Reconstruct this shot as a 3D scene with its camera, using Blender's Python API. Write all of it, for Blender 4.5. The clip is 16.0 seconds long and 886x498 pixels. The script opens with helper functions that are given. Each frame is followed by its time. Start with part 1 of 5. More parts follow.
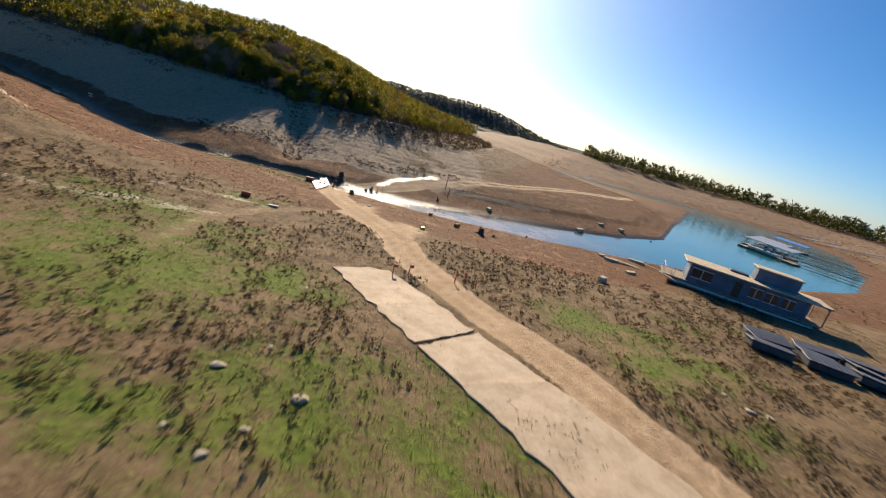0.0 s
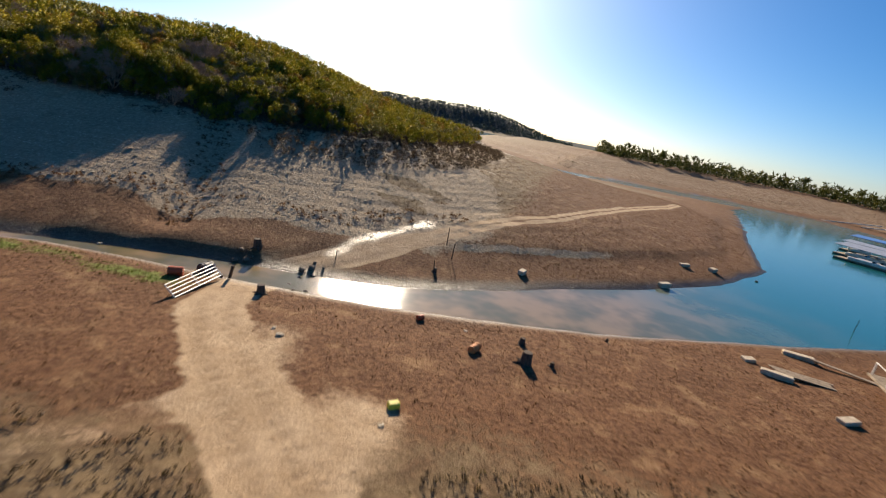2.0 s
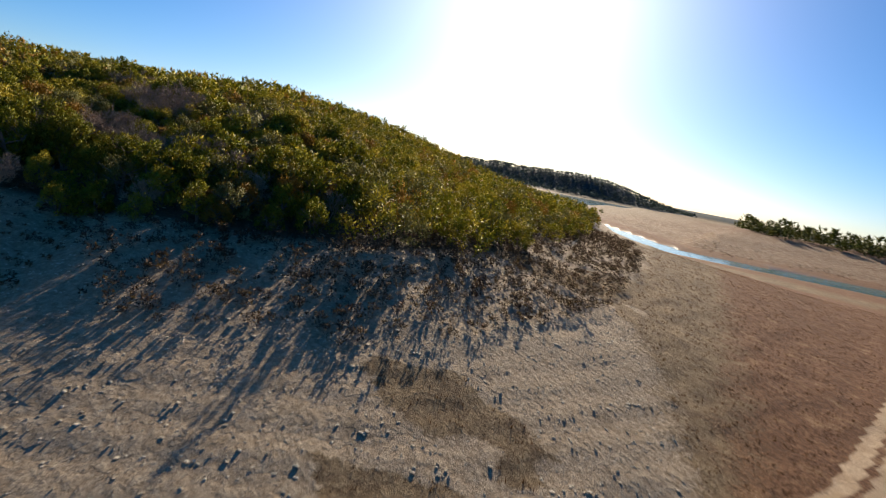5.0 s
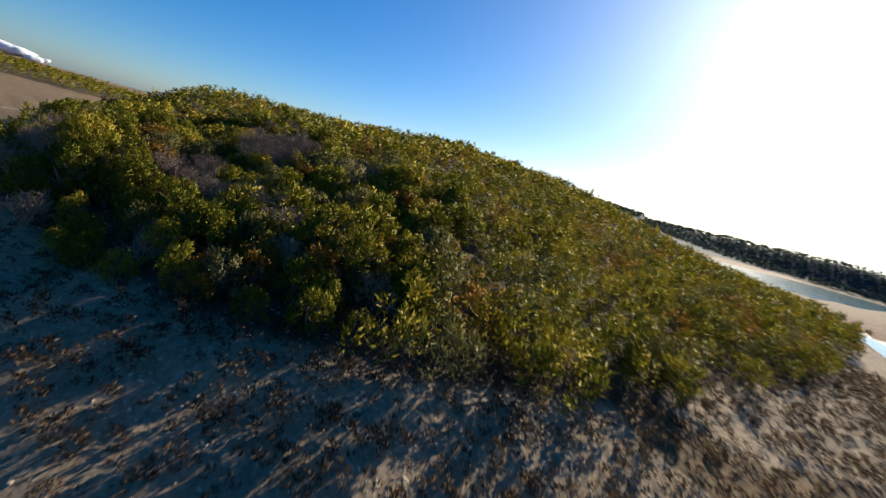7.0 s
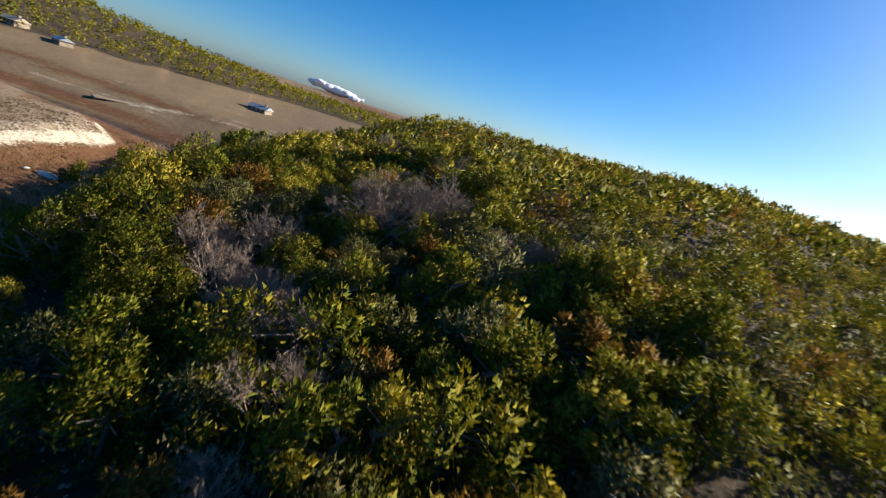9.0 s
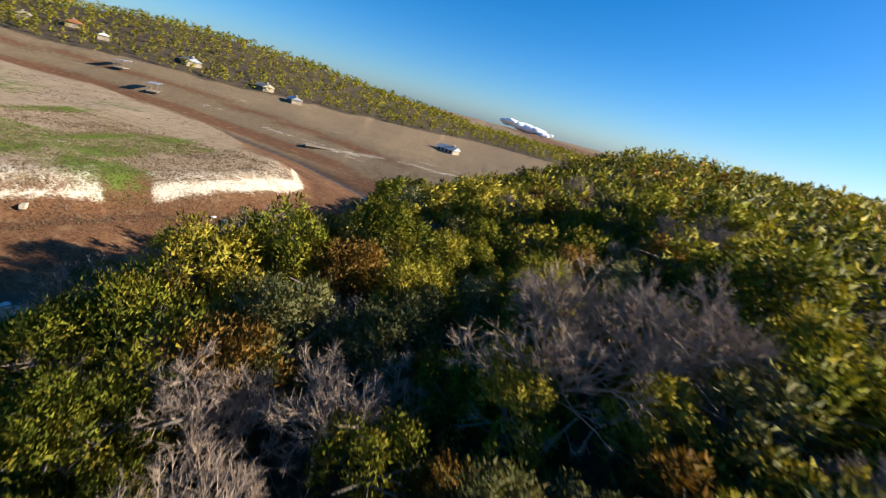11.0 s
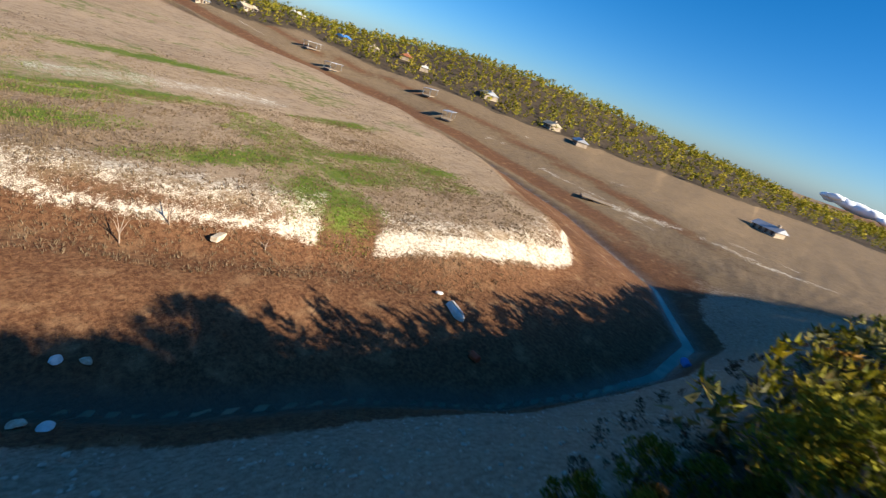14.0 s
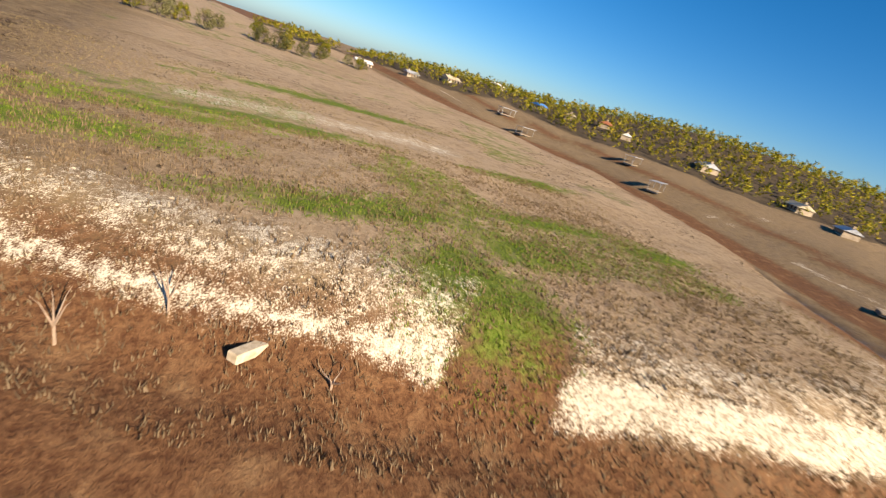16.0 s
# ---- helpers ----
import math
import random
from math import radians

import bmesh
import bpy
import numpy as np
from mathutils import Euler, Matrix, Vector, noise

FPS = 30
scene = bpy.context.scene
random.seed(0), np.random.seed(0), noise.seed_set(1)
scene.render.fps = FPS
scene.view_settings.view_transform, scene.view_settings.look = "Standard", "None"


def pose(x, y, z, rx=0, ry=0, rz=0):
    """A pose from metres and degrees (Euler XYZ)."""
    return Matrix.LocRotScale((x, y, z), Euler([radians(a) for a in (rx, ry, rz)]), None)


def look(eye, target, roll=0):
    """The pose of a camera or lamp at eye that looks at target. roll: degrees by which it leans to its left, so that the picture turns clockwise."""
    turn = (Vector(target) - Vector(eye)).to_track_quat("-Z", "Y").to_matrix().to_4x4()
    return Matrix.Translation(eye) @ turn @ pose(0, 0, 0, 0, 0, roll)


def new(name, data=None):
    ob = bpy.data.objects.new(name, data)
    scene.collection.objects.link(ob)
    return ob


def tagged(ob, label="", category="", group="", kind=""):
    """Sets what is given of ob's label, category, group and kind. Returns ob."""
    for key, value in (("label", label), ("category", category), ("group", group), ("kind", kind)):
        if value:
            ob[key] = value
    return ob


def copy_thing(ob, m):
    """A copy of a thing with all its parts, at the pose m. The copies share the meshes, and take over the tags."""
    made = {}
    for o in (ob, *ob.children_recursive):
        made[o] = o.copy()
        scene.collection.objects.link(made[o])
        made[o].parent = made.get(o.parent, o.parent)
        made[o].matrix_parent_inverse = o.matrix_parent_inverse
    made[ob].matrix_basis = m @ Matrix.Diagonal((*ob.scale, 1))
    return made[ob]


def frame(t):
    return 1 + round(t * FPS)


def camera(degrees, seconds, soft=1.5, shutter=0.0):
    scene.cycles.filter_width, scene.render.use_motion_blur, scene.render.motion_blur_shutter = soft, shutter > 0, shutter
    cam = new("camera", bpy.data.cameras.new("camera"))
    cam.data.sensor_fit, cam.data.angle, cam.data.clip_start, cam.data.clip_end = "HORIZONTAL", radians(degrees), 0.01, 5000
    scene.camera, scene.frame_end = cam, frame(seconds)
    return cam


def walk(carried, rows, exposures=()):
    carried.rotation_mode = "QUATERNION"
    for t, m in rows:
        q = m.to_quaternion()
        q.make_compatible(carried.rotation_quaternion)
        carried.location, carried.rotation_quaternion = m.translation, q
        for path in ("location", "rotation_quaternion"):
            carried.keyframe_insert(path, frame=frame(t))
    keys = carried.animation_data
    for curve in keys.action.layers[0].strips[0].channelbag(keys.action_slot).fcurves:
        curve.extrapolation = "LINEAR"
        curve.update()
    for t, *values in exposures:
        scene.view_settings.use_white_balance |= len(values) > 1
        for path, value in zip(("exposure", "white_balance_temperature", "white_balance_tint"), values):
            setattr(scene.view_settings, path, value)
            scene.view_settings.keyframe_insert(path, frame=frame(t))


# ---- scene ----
cam = camera(86.8, 16.0, soft=1.1, shutter=0.35)
PATH = [
    (0, (-0.188, 2.486, 13.487), (-0.139, 4.411, 12.948), 16.1),
    (0.5, (0.004, 11.094, 13.637), (0.024, 13.018, 13.088), 15.3),
    (1, (-0.243, 19.326, 13.797), (-0.228, 21.248, 13.246), 14.3),
    (1.5, (-0.468, 27.06, 13.668), (-0.462, 28.982, 13.117), 13.1),
    (2, (-0.912, 34.502, 13.636), (-0.911, 36.431, 13.109), 11.3),
    (2.5, (-1.319, 41.783, 13.437), (-1.33, 43.725, 12.957), 9.2),
    (3, (-1.75, 48.817, 13.246), (-1.763, 50.767, 12.802), 7.5),
    (3.5, (-1.756, 55.107, 12.951), (-1.837, 57.067, 12.56), 8.1),
    (4, (-2.077, 61.806, 14.247), (-2.256, 63.76, 13.862), 10.0),
    (4.5, (-2.617, 68.142, 15.037), (-2.936, 70.083, 14.679), 10.5),
    (4.7, (-2.929, 70.494, 15.306), (-3.31, 72.426, 14.953), 10.7),
    (6.8, (-0.627, 87.538, 17.712), (-1.806, 89.124, 17.419), 14.65),
    (7, (-1.585, 89.813, 18.557), (-2.843, 91.333, 18.247), 15.55),
    (7.5, (-4.438, 95.787, 20.0), (-5.912, 97.091, 19.656), 17.12),
    (8, (-8.176, 100.132, 21.408), (-9.8, 101.228, 21.022), 18.3),
    (8.2, (-9.888, 101.506, 21.937), (-11.556, 102.529, 21.531), 18.6),
    (10.5, (-27.989, 108.904, 21.357), (-29.906, 109.052, 20.805), 14.0),
    (11, (-31.2, 108.221, 21.758), (-33.12, 108.181, 21.2), 14.6),
    (11.5, (-34.837, 107.907, 22.039), (-36.742, 107.692, 21.467), 15.8),
    (12, (-38.694, 106.429, 22.048), (-40.569, 106.053, 21.462), 17.1),
    (12.5, (-42.738, 104.529, 21.756), (-44.562, 103.984, 21.143), 17.6),
    (13, (-46.838, 102.245, 21.254), (-48.599, 101.546, 20.615), 18.3),
    (13.5, (-50.722, 99.66, 20.513), (-52.408, 98.815, 19.847), 18.8),
    (14, (-54.575, 96.768, 19.573), (-56.164, 95.772, 18.878), 19.6),
    (14.5, (-58.396, 93.402, 18.379), (-59.878, 92.265, 17.664), 20.4),
    (15, (-62.064, 89.812, 17.056), (-63.418, 88.529, 16.332), 20.6),
    (15.5, (-65.494, 85.889, 15.755), (-66.712, 84.466, 15.052), 20.1),
    (16, (-68.795, 82.044, 14.411), (-69.851, 80.478, 13.753), 18.8),
]
walk(cam, [(t, look(eye, aim, roll)) for t, eye, aim, roll in PATH], exposures=((0, 0.7, 7200, 12), (4.5, 0.7, 7000, 11), (7, 0.66, 6500, 7), (8.2, 0.68, 6300, 6), (10.5, 1.0, 6150, 6), (13.5, 1.06, 6250, 7), (14.5, 1.03, 6700, 10), (16, 1.0, 7300, 11)))

# ---------------------------------------------------------------- light
SUN_EL, SUN_AZ = radians(23.4), radians(-8.5)      # azimuth to the right of +y

world = bpy.data.worlds.new("sky")
scene.world = world
world.use_nodes = True
wn = world.node_tree
sky = wn.nodes.new("ShaderNodeTexSky")
sky.sky_type = "NISHITA"
sky.sun_disc = False
sky.sun_elevation = SUN_EL
sky.sun_rotation = SUN_AZ
sky.air_density, sky.dust_density, sky.ozone_density = 0.8, 0.7, 6.0
wn.nodes["Background"].inputs[1].default_value = 0.079
vivid = wn.nodes.new("ShaderNodeHueSaturation")
vivid.inputs["Saturation"].default_value = 1.25
wn.links.new(sky.outputs[0], vivid.inputs["Color"])
wn.links.new(vivid.outputs[0], wn.nodes["Background"].inputs[0])

sun_dir = Vector((math.sin(SUN_AZ) * math.cos(SUN_EL), math.cos(SUN_AZ) * math.cos(SUN_EL), math.sin(SUN_EL)))
sun = new("sun", bpy.data.lights.new("sun", "SUN"))
sun.data.energy, sun.data.angle, sun.data.color = 5.6, radians(0.55), (1.0, 0.88, 0.72)
sun.matrix_world = look(sun_dir * 300, (0, 0, 0))

# ---------------------------------------------------------------- plan of the land
rng = np.random.default_rng(7)


def smooth(a, b, v):
    u = np.clip((v - a) / (b - a), 0, 1)
    return u * u * (3 - 2 * u)


def lattice(seed):
    return np.random.default_rng(seed).random((128, 128))


LATTICES = [lattice(s) for s in range(6)]


def value_noise(x, y, size, k=0):
    """Smooth noise from 0 to 1 with features of the given size in metres."""
    g = LATTICES[k % 6]
    u, v = np.asarray(x) / size + 17.3 * k, np.asarray(y) / size - 9.1 * k
    i, j = np.floor(u).astype(int), np.floor(v).astype(int)
    a, b = u - i, v - j
    a, b = a * a * (3 - 2 * a), b * b * (3 - 2 * b)
    p = lambda m, n: g[(i + m) % 128, (j + n) % 128]
    return (p(0, 0) * (1 - a) + p(1, 0) * a) * (1 - b) + (p(0, 1) * (1 - a) + p(1, 1) * a) * b


def fractal(x, y, size, k=0, octaves=4):
    s, amp, tot = 0, 1.0, 0
    for o in range(octaves):
        s, tot = s + amp * value_noise(x, y, size / 2**o, k + o), tot + amp
        amp *= 0.55
    return s / tot


def along(x, y, line):
    """Distance to a polyline, the third value of the line at the nearest place, and on which side (+1: left)."""
    x, y = np.asarray(x, float), np.asarray(y, float)
    best, wide, side = np.full(x.shape, 1e9), np.zeros(x.shape), np.zeros(x.shape)
    for (x0, y0, *w0), (x1, y1, *w1) in zip(line, line[1:]):
        dx, dy = x1 - x0, y1 - y0
        u = np.clip(((x - x0) * dx + (y - y0) * dy) / (dx * dx + dy * dy), 0, 1)
        ex, ey = x - x0 - u * dx, y - y0 - u * dy
        d = np.hypot(ex, ey)
        near = d < best
        best = np.where(near, d, best)
        if w0:
            wide = np.where(near, w0[0] + u * (w1[0] - w0[0]), wide)
        side = np.where(near, np.sign(dx * ey - dy * ex), side)
    return best, wide, side


# creek, pool and river: x, y, half width of the water
CREEK = [(-150, -260, 0.5), (-158, -75, 0.5), (-170, -30, 0.5), (-166, 15, 0.5), (-158, 42, 0.5), (-146, 66, 0.5), (-128, 88, 0.6),
         (-112, 96, 0.9), (-100, 95, 0.7), (-90, 92, 0.5), (-81, 88.3, 0.45), (-73, 83, 0.45), (-64, 79, 0.45), (-57, 74.5, 0.45), (-47, 67.5, 0.5),
         (-37.5, 64, 0.6), (-29, 65.8, 0.6), (-22, 66.6, 1.1), (-16, 67.0, 1.7), (-10, 67.2, 2.0), (-4, 67.8, 2.3), (2, 69.5, 3.1), (10, 72.6, 4.6),
         (25, 79.0, 6.1), (40, 86.6, 8.6), (60, 99.5, 13.5), (83, 125.5, 22), (112, 165.5, 28), (145, 217, 33), (168, 262, 30), (142, 284, 16), (104, 278, 12),
         (66, 271, 10), (38, 272, 12), (14, 288, 24), (-6, 325, 30), (-40, 400, 34), (-90, 520, 50), (-140, 800, 120)]
# foot of the woods on the hill
WOODS = [(-330, 260), (-240, 190), (-170, 140), (-130, 113), (-100, 102.5), (-75, 97), (-51, 91.6), (-38.5, 93.5), (-24, 98.4), (-14.5, 104.5), (-7, 117), (-1, 144), (4.5, 182), (6, 230), (-40, 330)]
ROAD = [(30, -16), (19, 6), (13.6, 17), (8.8, 25), (5.3, 29.8), (2.5, 33), (0.2, 36.6), (-2.1, 40.7), (-4, 46.2), (-7.5, 50.9), (-11.4, 56), (-13.6, 60), (-14, 63), (-13.4, 66), (-12.4, 69.2), (-8.4, 73.2),
        (-0.6, 82.6), (6.7, 92), (14, 100), (21.4, 111), (37.4, 134.7), (55, 160), (66, 178)]
SPUR = [(-8.5, 51.5), (-13, 47), (-15.5, 42), (-16.5, 36), (-16, 28)]
TRACK = [(-113, 96.5), (-119, 88), (-128, 77), (-140, 62), (-152, 42), (-157, 24), (-166, -30), (-152, -70)]
# crest of the ridge across the valley: bearing from the creek's bend, height of the ground
RIDGE = [(-55 + 330 * math.sin(radians(b)), 95 + 330 * math.cos(radians(b)), h) for b, h in
         ((-66, 9), (-72, 12), (-79, 14), (-86, 15), (-92, 16), (-101, 20), (-109, 26), (-118, 29), (-127, 29), (-134, 24), (-141, 20), (-148, 20), (-156, 17), (-166, 13), (-180, 10), (-200, 9))]
# the hill: run of its slope, rise, lower shoulder, and two knolls (height, x, y)
HILL = (80, 26, -15, 7, -138, 136, -3, -90, 195)
GULLY = [(-24, 73), (-25.5, 79), (-29, 88), (-34, 97)]
# bright bare strips: points and half width
PALES = [([(-177, 42), (-174, 55), (-172, 62)], 1.3), ([(-168, 67), (-170, 77), (-171, 81)], 2.4), ([(-170, 86), (-165, 98), (-164, 110)], 2.0), ([(-176, 92), (-174, 104)], 1.2),
         ([(-72, 29.5), (-81, 28.3), (-89, 28.2), (-99, 29)], 4.2), ([(-101, 44), (-106, 46.3)], 1.0), ([(-62, 58), (-50, 51), (-42, 48)], 1.2), ([(-30, 30), (-24, 33.4), (-19.7, 35.5), (-16.9, 36.4)], 1.0), ([(-24, 40.6), (-19, 42.4), (-15.5, 43.7)], 0.6)]
# patches of fresh grass: x, y, radii
GREENS = [(-80, 56, 9, 2.2), (-98, 53, 9, 1.8), (-66, 40, 9, 1.6), (-15, 25, 11, 7), (-26, 22, 9, 6), (-4, 17, 4, 5), (-22, 34, 7, 4), (-8, 27, 4.5, 4), (-13, 20, 4, 3), (-9, 14, 5, 3), (11.5, 35, 3.5, 4.5), (15, 29, 3, 3), (-18, 44, 4, 1.5), (-91, 60, 6, 3), (-108, 57, 5, 2.5), (-83, 65, 4, 5),
          (-64, 48, 8, 2.5), (-108, 37, 8, 2), (-75, 36, 12, 2), (-20, 62, 4, 1.2), (-29, 62.6, 5, 1.2), (-90, 12, 16, 3)]


def land(x, y):
    """Height of the ground, and masks of what covers it."""
    x, y = np.asarray(x, float), np.asarray(y, float)
    d, w, side = along(x, y, CREEK)
    d = d - w + 1.0 * (fractal(x, y, 9, 1) - 0.5) * smooth(0, 4, w)
    s, _, sd = along(x, y, WOODS)
    inland = s * np.where(sd > 0, 1, -1)                      # beyond the foot of the woods
    hill_side = side > 0
    west = smooth(-120, -165, x) * smooth(110, 70, y)
    # field side
    dp = np.maximum(d, 0)
    far_west = smooth(-22, -52, x)
    terrace = 0.35 + 1.7 * smooth(0, 11, dp) + 3.2 * smooth(11, 19, dp + 3 * (fractal(x, y, 14, 2) - 0.5)) + 0.008 * dp
    gentle = 0.25 + 0.052 * np.minimum(dp, 45) + 0.012 * np.clip(dp - 45, 0, 200)
    field = terrace * far_west + gentle * (1 - far_west)
    bank_east = 0.4 + 11 * smooth(0, 130, dp) + 0.6 * np.sin(dp / 5.0) * smooth(0, 15, dp)
    east = smooth(60, 110, x + 0.3 * (y - 120)) * smooth(90, 135, y + 0.25 * x)
    field = field * (1 - east) + bank_east * east
    # hill side
    out = np.maximum(-inland, 0)
    u = dp / (dp + out + 1e-6)
    bank = 0.3 + 8.0 * u**1.1
    up = smooth(5.5, 8.5, dp + 2 * (fractal(x, y, 10, 3) - 0.5))
    scarp = 0.42 * up * smooth(-4, 6, x) * smooth(0.5, 0.3, u)
    bank = bank + scarp
    q = bank / 0.4 + 3.2 * fractal(x, y, 34, 4)
    fr = q - np.floor(q)
    ledge = bank + 0.17 * (smooth(0.55, 0.95, fr) - fr) * smooth(0.12, 0.3, u) * smooth(0.35, 0.6, fractal(x, y, 7, 5) + 0.1)
    rise = np.maximum(inland, 0)
    slope = (1 - np.exp(-rise / HILL[0])) * (1 - 0.7 * smooth(190, 300, y))
    hill = ledge + (HILL[1] + HILL[2] * smooth(-60, -10, x)) * slope
    hill = hill + smooth(-4, 26, inland) * HILL[3] * np.exp(-((x - HILL[4]) / 30) ** 2 - ((y - HILL[5]) / 30) ** 2) + slope * (HILL[6] * np.exp(-((x - HILL[7]) / 50) ** 2 - ((y - HILL[8]) / 50) ** 2))
    hill = hill * (1 - 0.72 * smooth(172, 225, y) * smooth(2, 24, x))
    flats = 0.5 + 4.6 * smooth(0, 45, dp) + 0.018 * np.clip(dp - 45, 0, 120)
    hill = hill * (1 - west) + flats * west
    z = np.where(hill_side, hill, field)
    # low wooded ridge round the valley's head
    rg, top, _ = along(x, y, RIDGE)
    z = z + np.maximum(top - 7.0, 0) * np.exp(-(rg / 105) ** 2)
    # lake and its far shore
    lake = smooth(560, 700, y) * smooth(-420, -180, x) * smooth(1500, 900, x)
    z = z * (1 - lake) - 3 * lake
    for cx, cy, sx, sy, hh in ((60, 1560, 190, 115, 46), (-210, 1600, 260, 120, 42), (420, 1900, 520, 80, 24), (760, 2900, 1200, 140, 36), (-900, 1400, 500, 500, 60)):
        z = z + hh * np.exp(-((x - cx) / sx) ** 2 - ((y - cy) / sy) ** 2)
    # beds of the water
    shore = smooth(-1.0, 1.2, d)
    z = (-0.10 - 0.16 * np.clip(-d, 0, 9)) * (1 - shore) + z * shore
    rough = (fractal(x, y, 3.2, 0, 3) - 0.5) * 0.28 + (fractal(x, y, 22, 3, 3) - 0.5) * 0.7
    rd, _, _ = along(x, y, ROAD)
    sp, _, _ = along(x, y, SPUR)
    tr, _, _ = along(x, y, TRACK)
    rdist = np.minimum(rd, np.minimum(sp + 0.9, tr + 0.4))
    z = z + rough * smooth(0.3, 2.5, d) * smooth(1.6, 3.2, rdist)
    ruts = np.exp(-((rd - 0.75) / 0.22) ** 2)
    z = z - (0.05 * ruts + 0.06) * smooth(2.4, 1.6, rdist) * smooth(-0.5, 1.0, d)
    gl, _, _ = along(x, y, GULLY)
    z = z - 0.9 * np.exp(-(gl / 2.2) ** 2)
    # covers
    nz, nz2 = fractal(x, y, 11, 0), fractal(x, y, 4, 2)
    twin = smooth(74, 84, y)
    full = smooth(2.4 - 0.5 * hill_side, 1.2, rd + 1.3 * (nz2 - 0.5))
    lines = smooth(0.55, 0.2, np.abs(rd - 0.66))
    road = full * (1 - twin) + np.maximum(lines, 0.34 * full) * twin
    road = road + 0.42 * smooth(1.6, 0.6, sp + 1.2 * (nz2 - 0.5)) + 0.4 * smooth(2.0, 0.9, tr + nz2 - 0.5)
    road = road + 0.6 * np.exp(-((x + 9.0) / 2.8) ** 2 - ((y - 56.5) / 4.5) ** 2) + 0.35 * np.exp(-((x + 15.5) / 2.5) ** 2 - ((y - 56) / 4) ** 2)
    road = road + 0.75 * np.exp(-((x + 3.4) / 3.4) ** 2 - ((y - 50.5) / 4.2) ** 2) * smooth(0.3, 0.55, nz2 + 0.15)
    rut = np.exp(-((rd - 0.8) / 0.3) ** 2) * (1 - twin) * smooth(0.3, 0.6, fractal(x, y, 6, 5) + 0.1)
    wet = smooth(1.6, 0.0, d)
    stream = along(x, y, [(-10.2, 72.4), (-8.8, 76), (-5.6, 80), (-3.0, 83.5)])[0]
    wet = np.maximum(wet, 0.9 * smooth(0.8, 0.2, stream + 1.6 * (nz2 - 0.5)))
    rock = np.where(hill_side, smooth(0.16, 0.3, u + 0.25 * (nz - 0.5)) * smooth(12, 4, inland) * (1 - west), 0)
    rock = rock * (1 - 0.85 * smooth(-2, 12, x + 14 * (nz - 0.5)) * smooth(0.97, 0.8, u))
    rock = rock * (1 - smooth(3, 11, x - 0.25 * (y - 90) + 8 * (nz - 0.5))) * smooth(-150, -118, x) * (1 - 0.85 * smooth(0.58, 0.64, fractal(x, y * 1.7, 15, 5)) * smooth(-22, -10, x))
    rock = np.maximum(rock, 0.7 * np.where(hill_side, 4 * up * (1 - up) * smooth(-4, 3, x) * smooth(24, 15, x + 8 * (nz2 - 0.5)), 0))
    rock = np.maximum(rock, east * smooth(8, 25, dp) * smooth(140, 90, dp) * 0.42 * (~hill_side))
    lower = 13.6 + 3.0 * (nz - 0.5) + 0.8 * smooth(-82, -76, x)
    east_part = smooth(-80, -77, x)
    facing = smooth(-122, -110, x) * smooth(46, 58, y)
    wide = 0.1 + 1.6 * (1 - east_part) * facing
    core = 0.74 * smooth(lower - 0.7, lower + 1.0, dp) * smooth(lower + 2.2 + wide, lower + 0.4 + wide, dp)
    speckle = 0.5 * facing * smooth(lower + 1.0, lower + 2.6, dp + 2 * (nz - 0.5)) * smooth(lower + 10.5, lower + 4.5, dp + 5 * (nz - 0.5))
    pale = far_west * (~hill_side) * np.maximum(core, speckle) * (1 - east)
    pale = pale * (1 - smooth(4.4, 2.6, np.abs(x + 78.2 + 1.2 * (73 - y) + 2 * (nz2 - 0.5))))
    strips = np.exp(-((dp - 19 - 8 * (nz - 0.5)) / 0.9) ** 2) + np.exp(-((dp - 36 - 14 * (nz - 0.5)) / 1.2) ** 2)
    pale = np.maximum(pale, west * hill_side * 0.5 * strips * smooth(0.42, 0.6, fractal(x, y, 18, 3)))
    for pts, wide in PALES:
        pale = np.maximum(pale, 0.5 * smooth(wide * 1.8, wide * 0.2, along(x, y, pts)[0] + 2.6 * (nz2 - 0.5)))
    green = (0.55 + 0.07 * smooth(-50, -35, x)) * smooth(0.53 - 0.05 * smooth(-50, -35, x), 0.62, fractal(x + 40, y, 15, 1)) * (~hill_side) * smooth(21, 32, dp + 6 * (nz - 0.5)) * (1 - east)
    for cx, cy, ex, ey in GREENS:
        green = np.maximum(green, (0.8 + 0.2 * smooth(-35, -60, cx)) * np.exp(-((x - cx) / ex / 1.25) ** 2 - ((y - cy) / ey / 1.25) ** 2))
    red = np.where(hill_side, smooth(0.5, 0.1, u) * (1 - west), smooth(26, 10, dp + 10 * (nz - 0.5)))
    red = np.maximum(red, np.where(hill_side, 0.75 * smooth(0, 10, x - 0.25 * (y - 90)) * smooth(230, 200, y), 0))
    red = np.maximum(red, np.where(hill_side, west * (0.9 * smooth(2, 5, dp) * smooth(15, 9, dp) + 0.7 * smooth(24, 27, dp) * smooth(34, 30, dp)), 0.28 * far_west * smooth(0.54, 0.62, fractal(0.5 * x - 0.3 * y, 0.4 * x + 0.9 * y, 12, 3))))
    red = np.maximum(red, 0.65 * smooth(190, 250, y) * smooth(520, 420, y) * (~hill_side | (y > 240)))
    forest = np.maximum(np.where(hill_side, smooth(-2, 5, inland), 0) * (1 - west), smooth(9.4, 10.6, z + 5 * (fractal(x, y, 34, 2) - 0.5)) * np.maximum(smooth(-190, -215, x), smooth(-95, -125, y) * smooth(60, 20, x)))
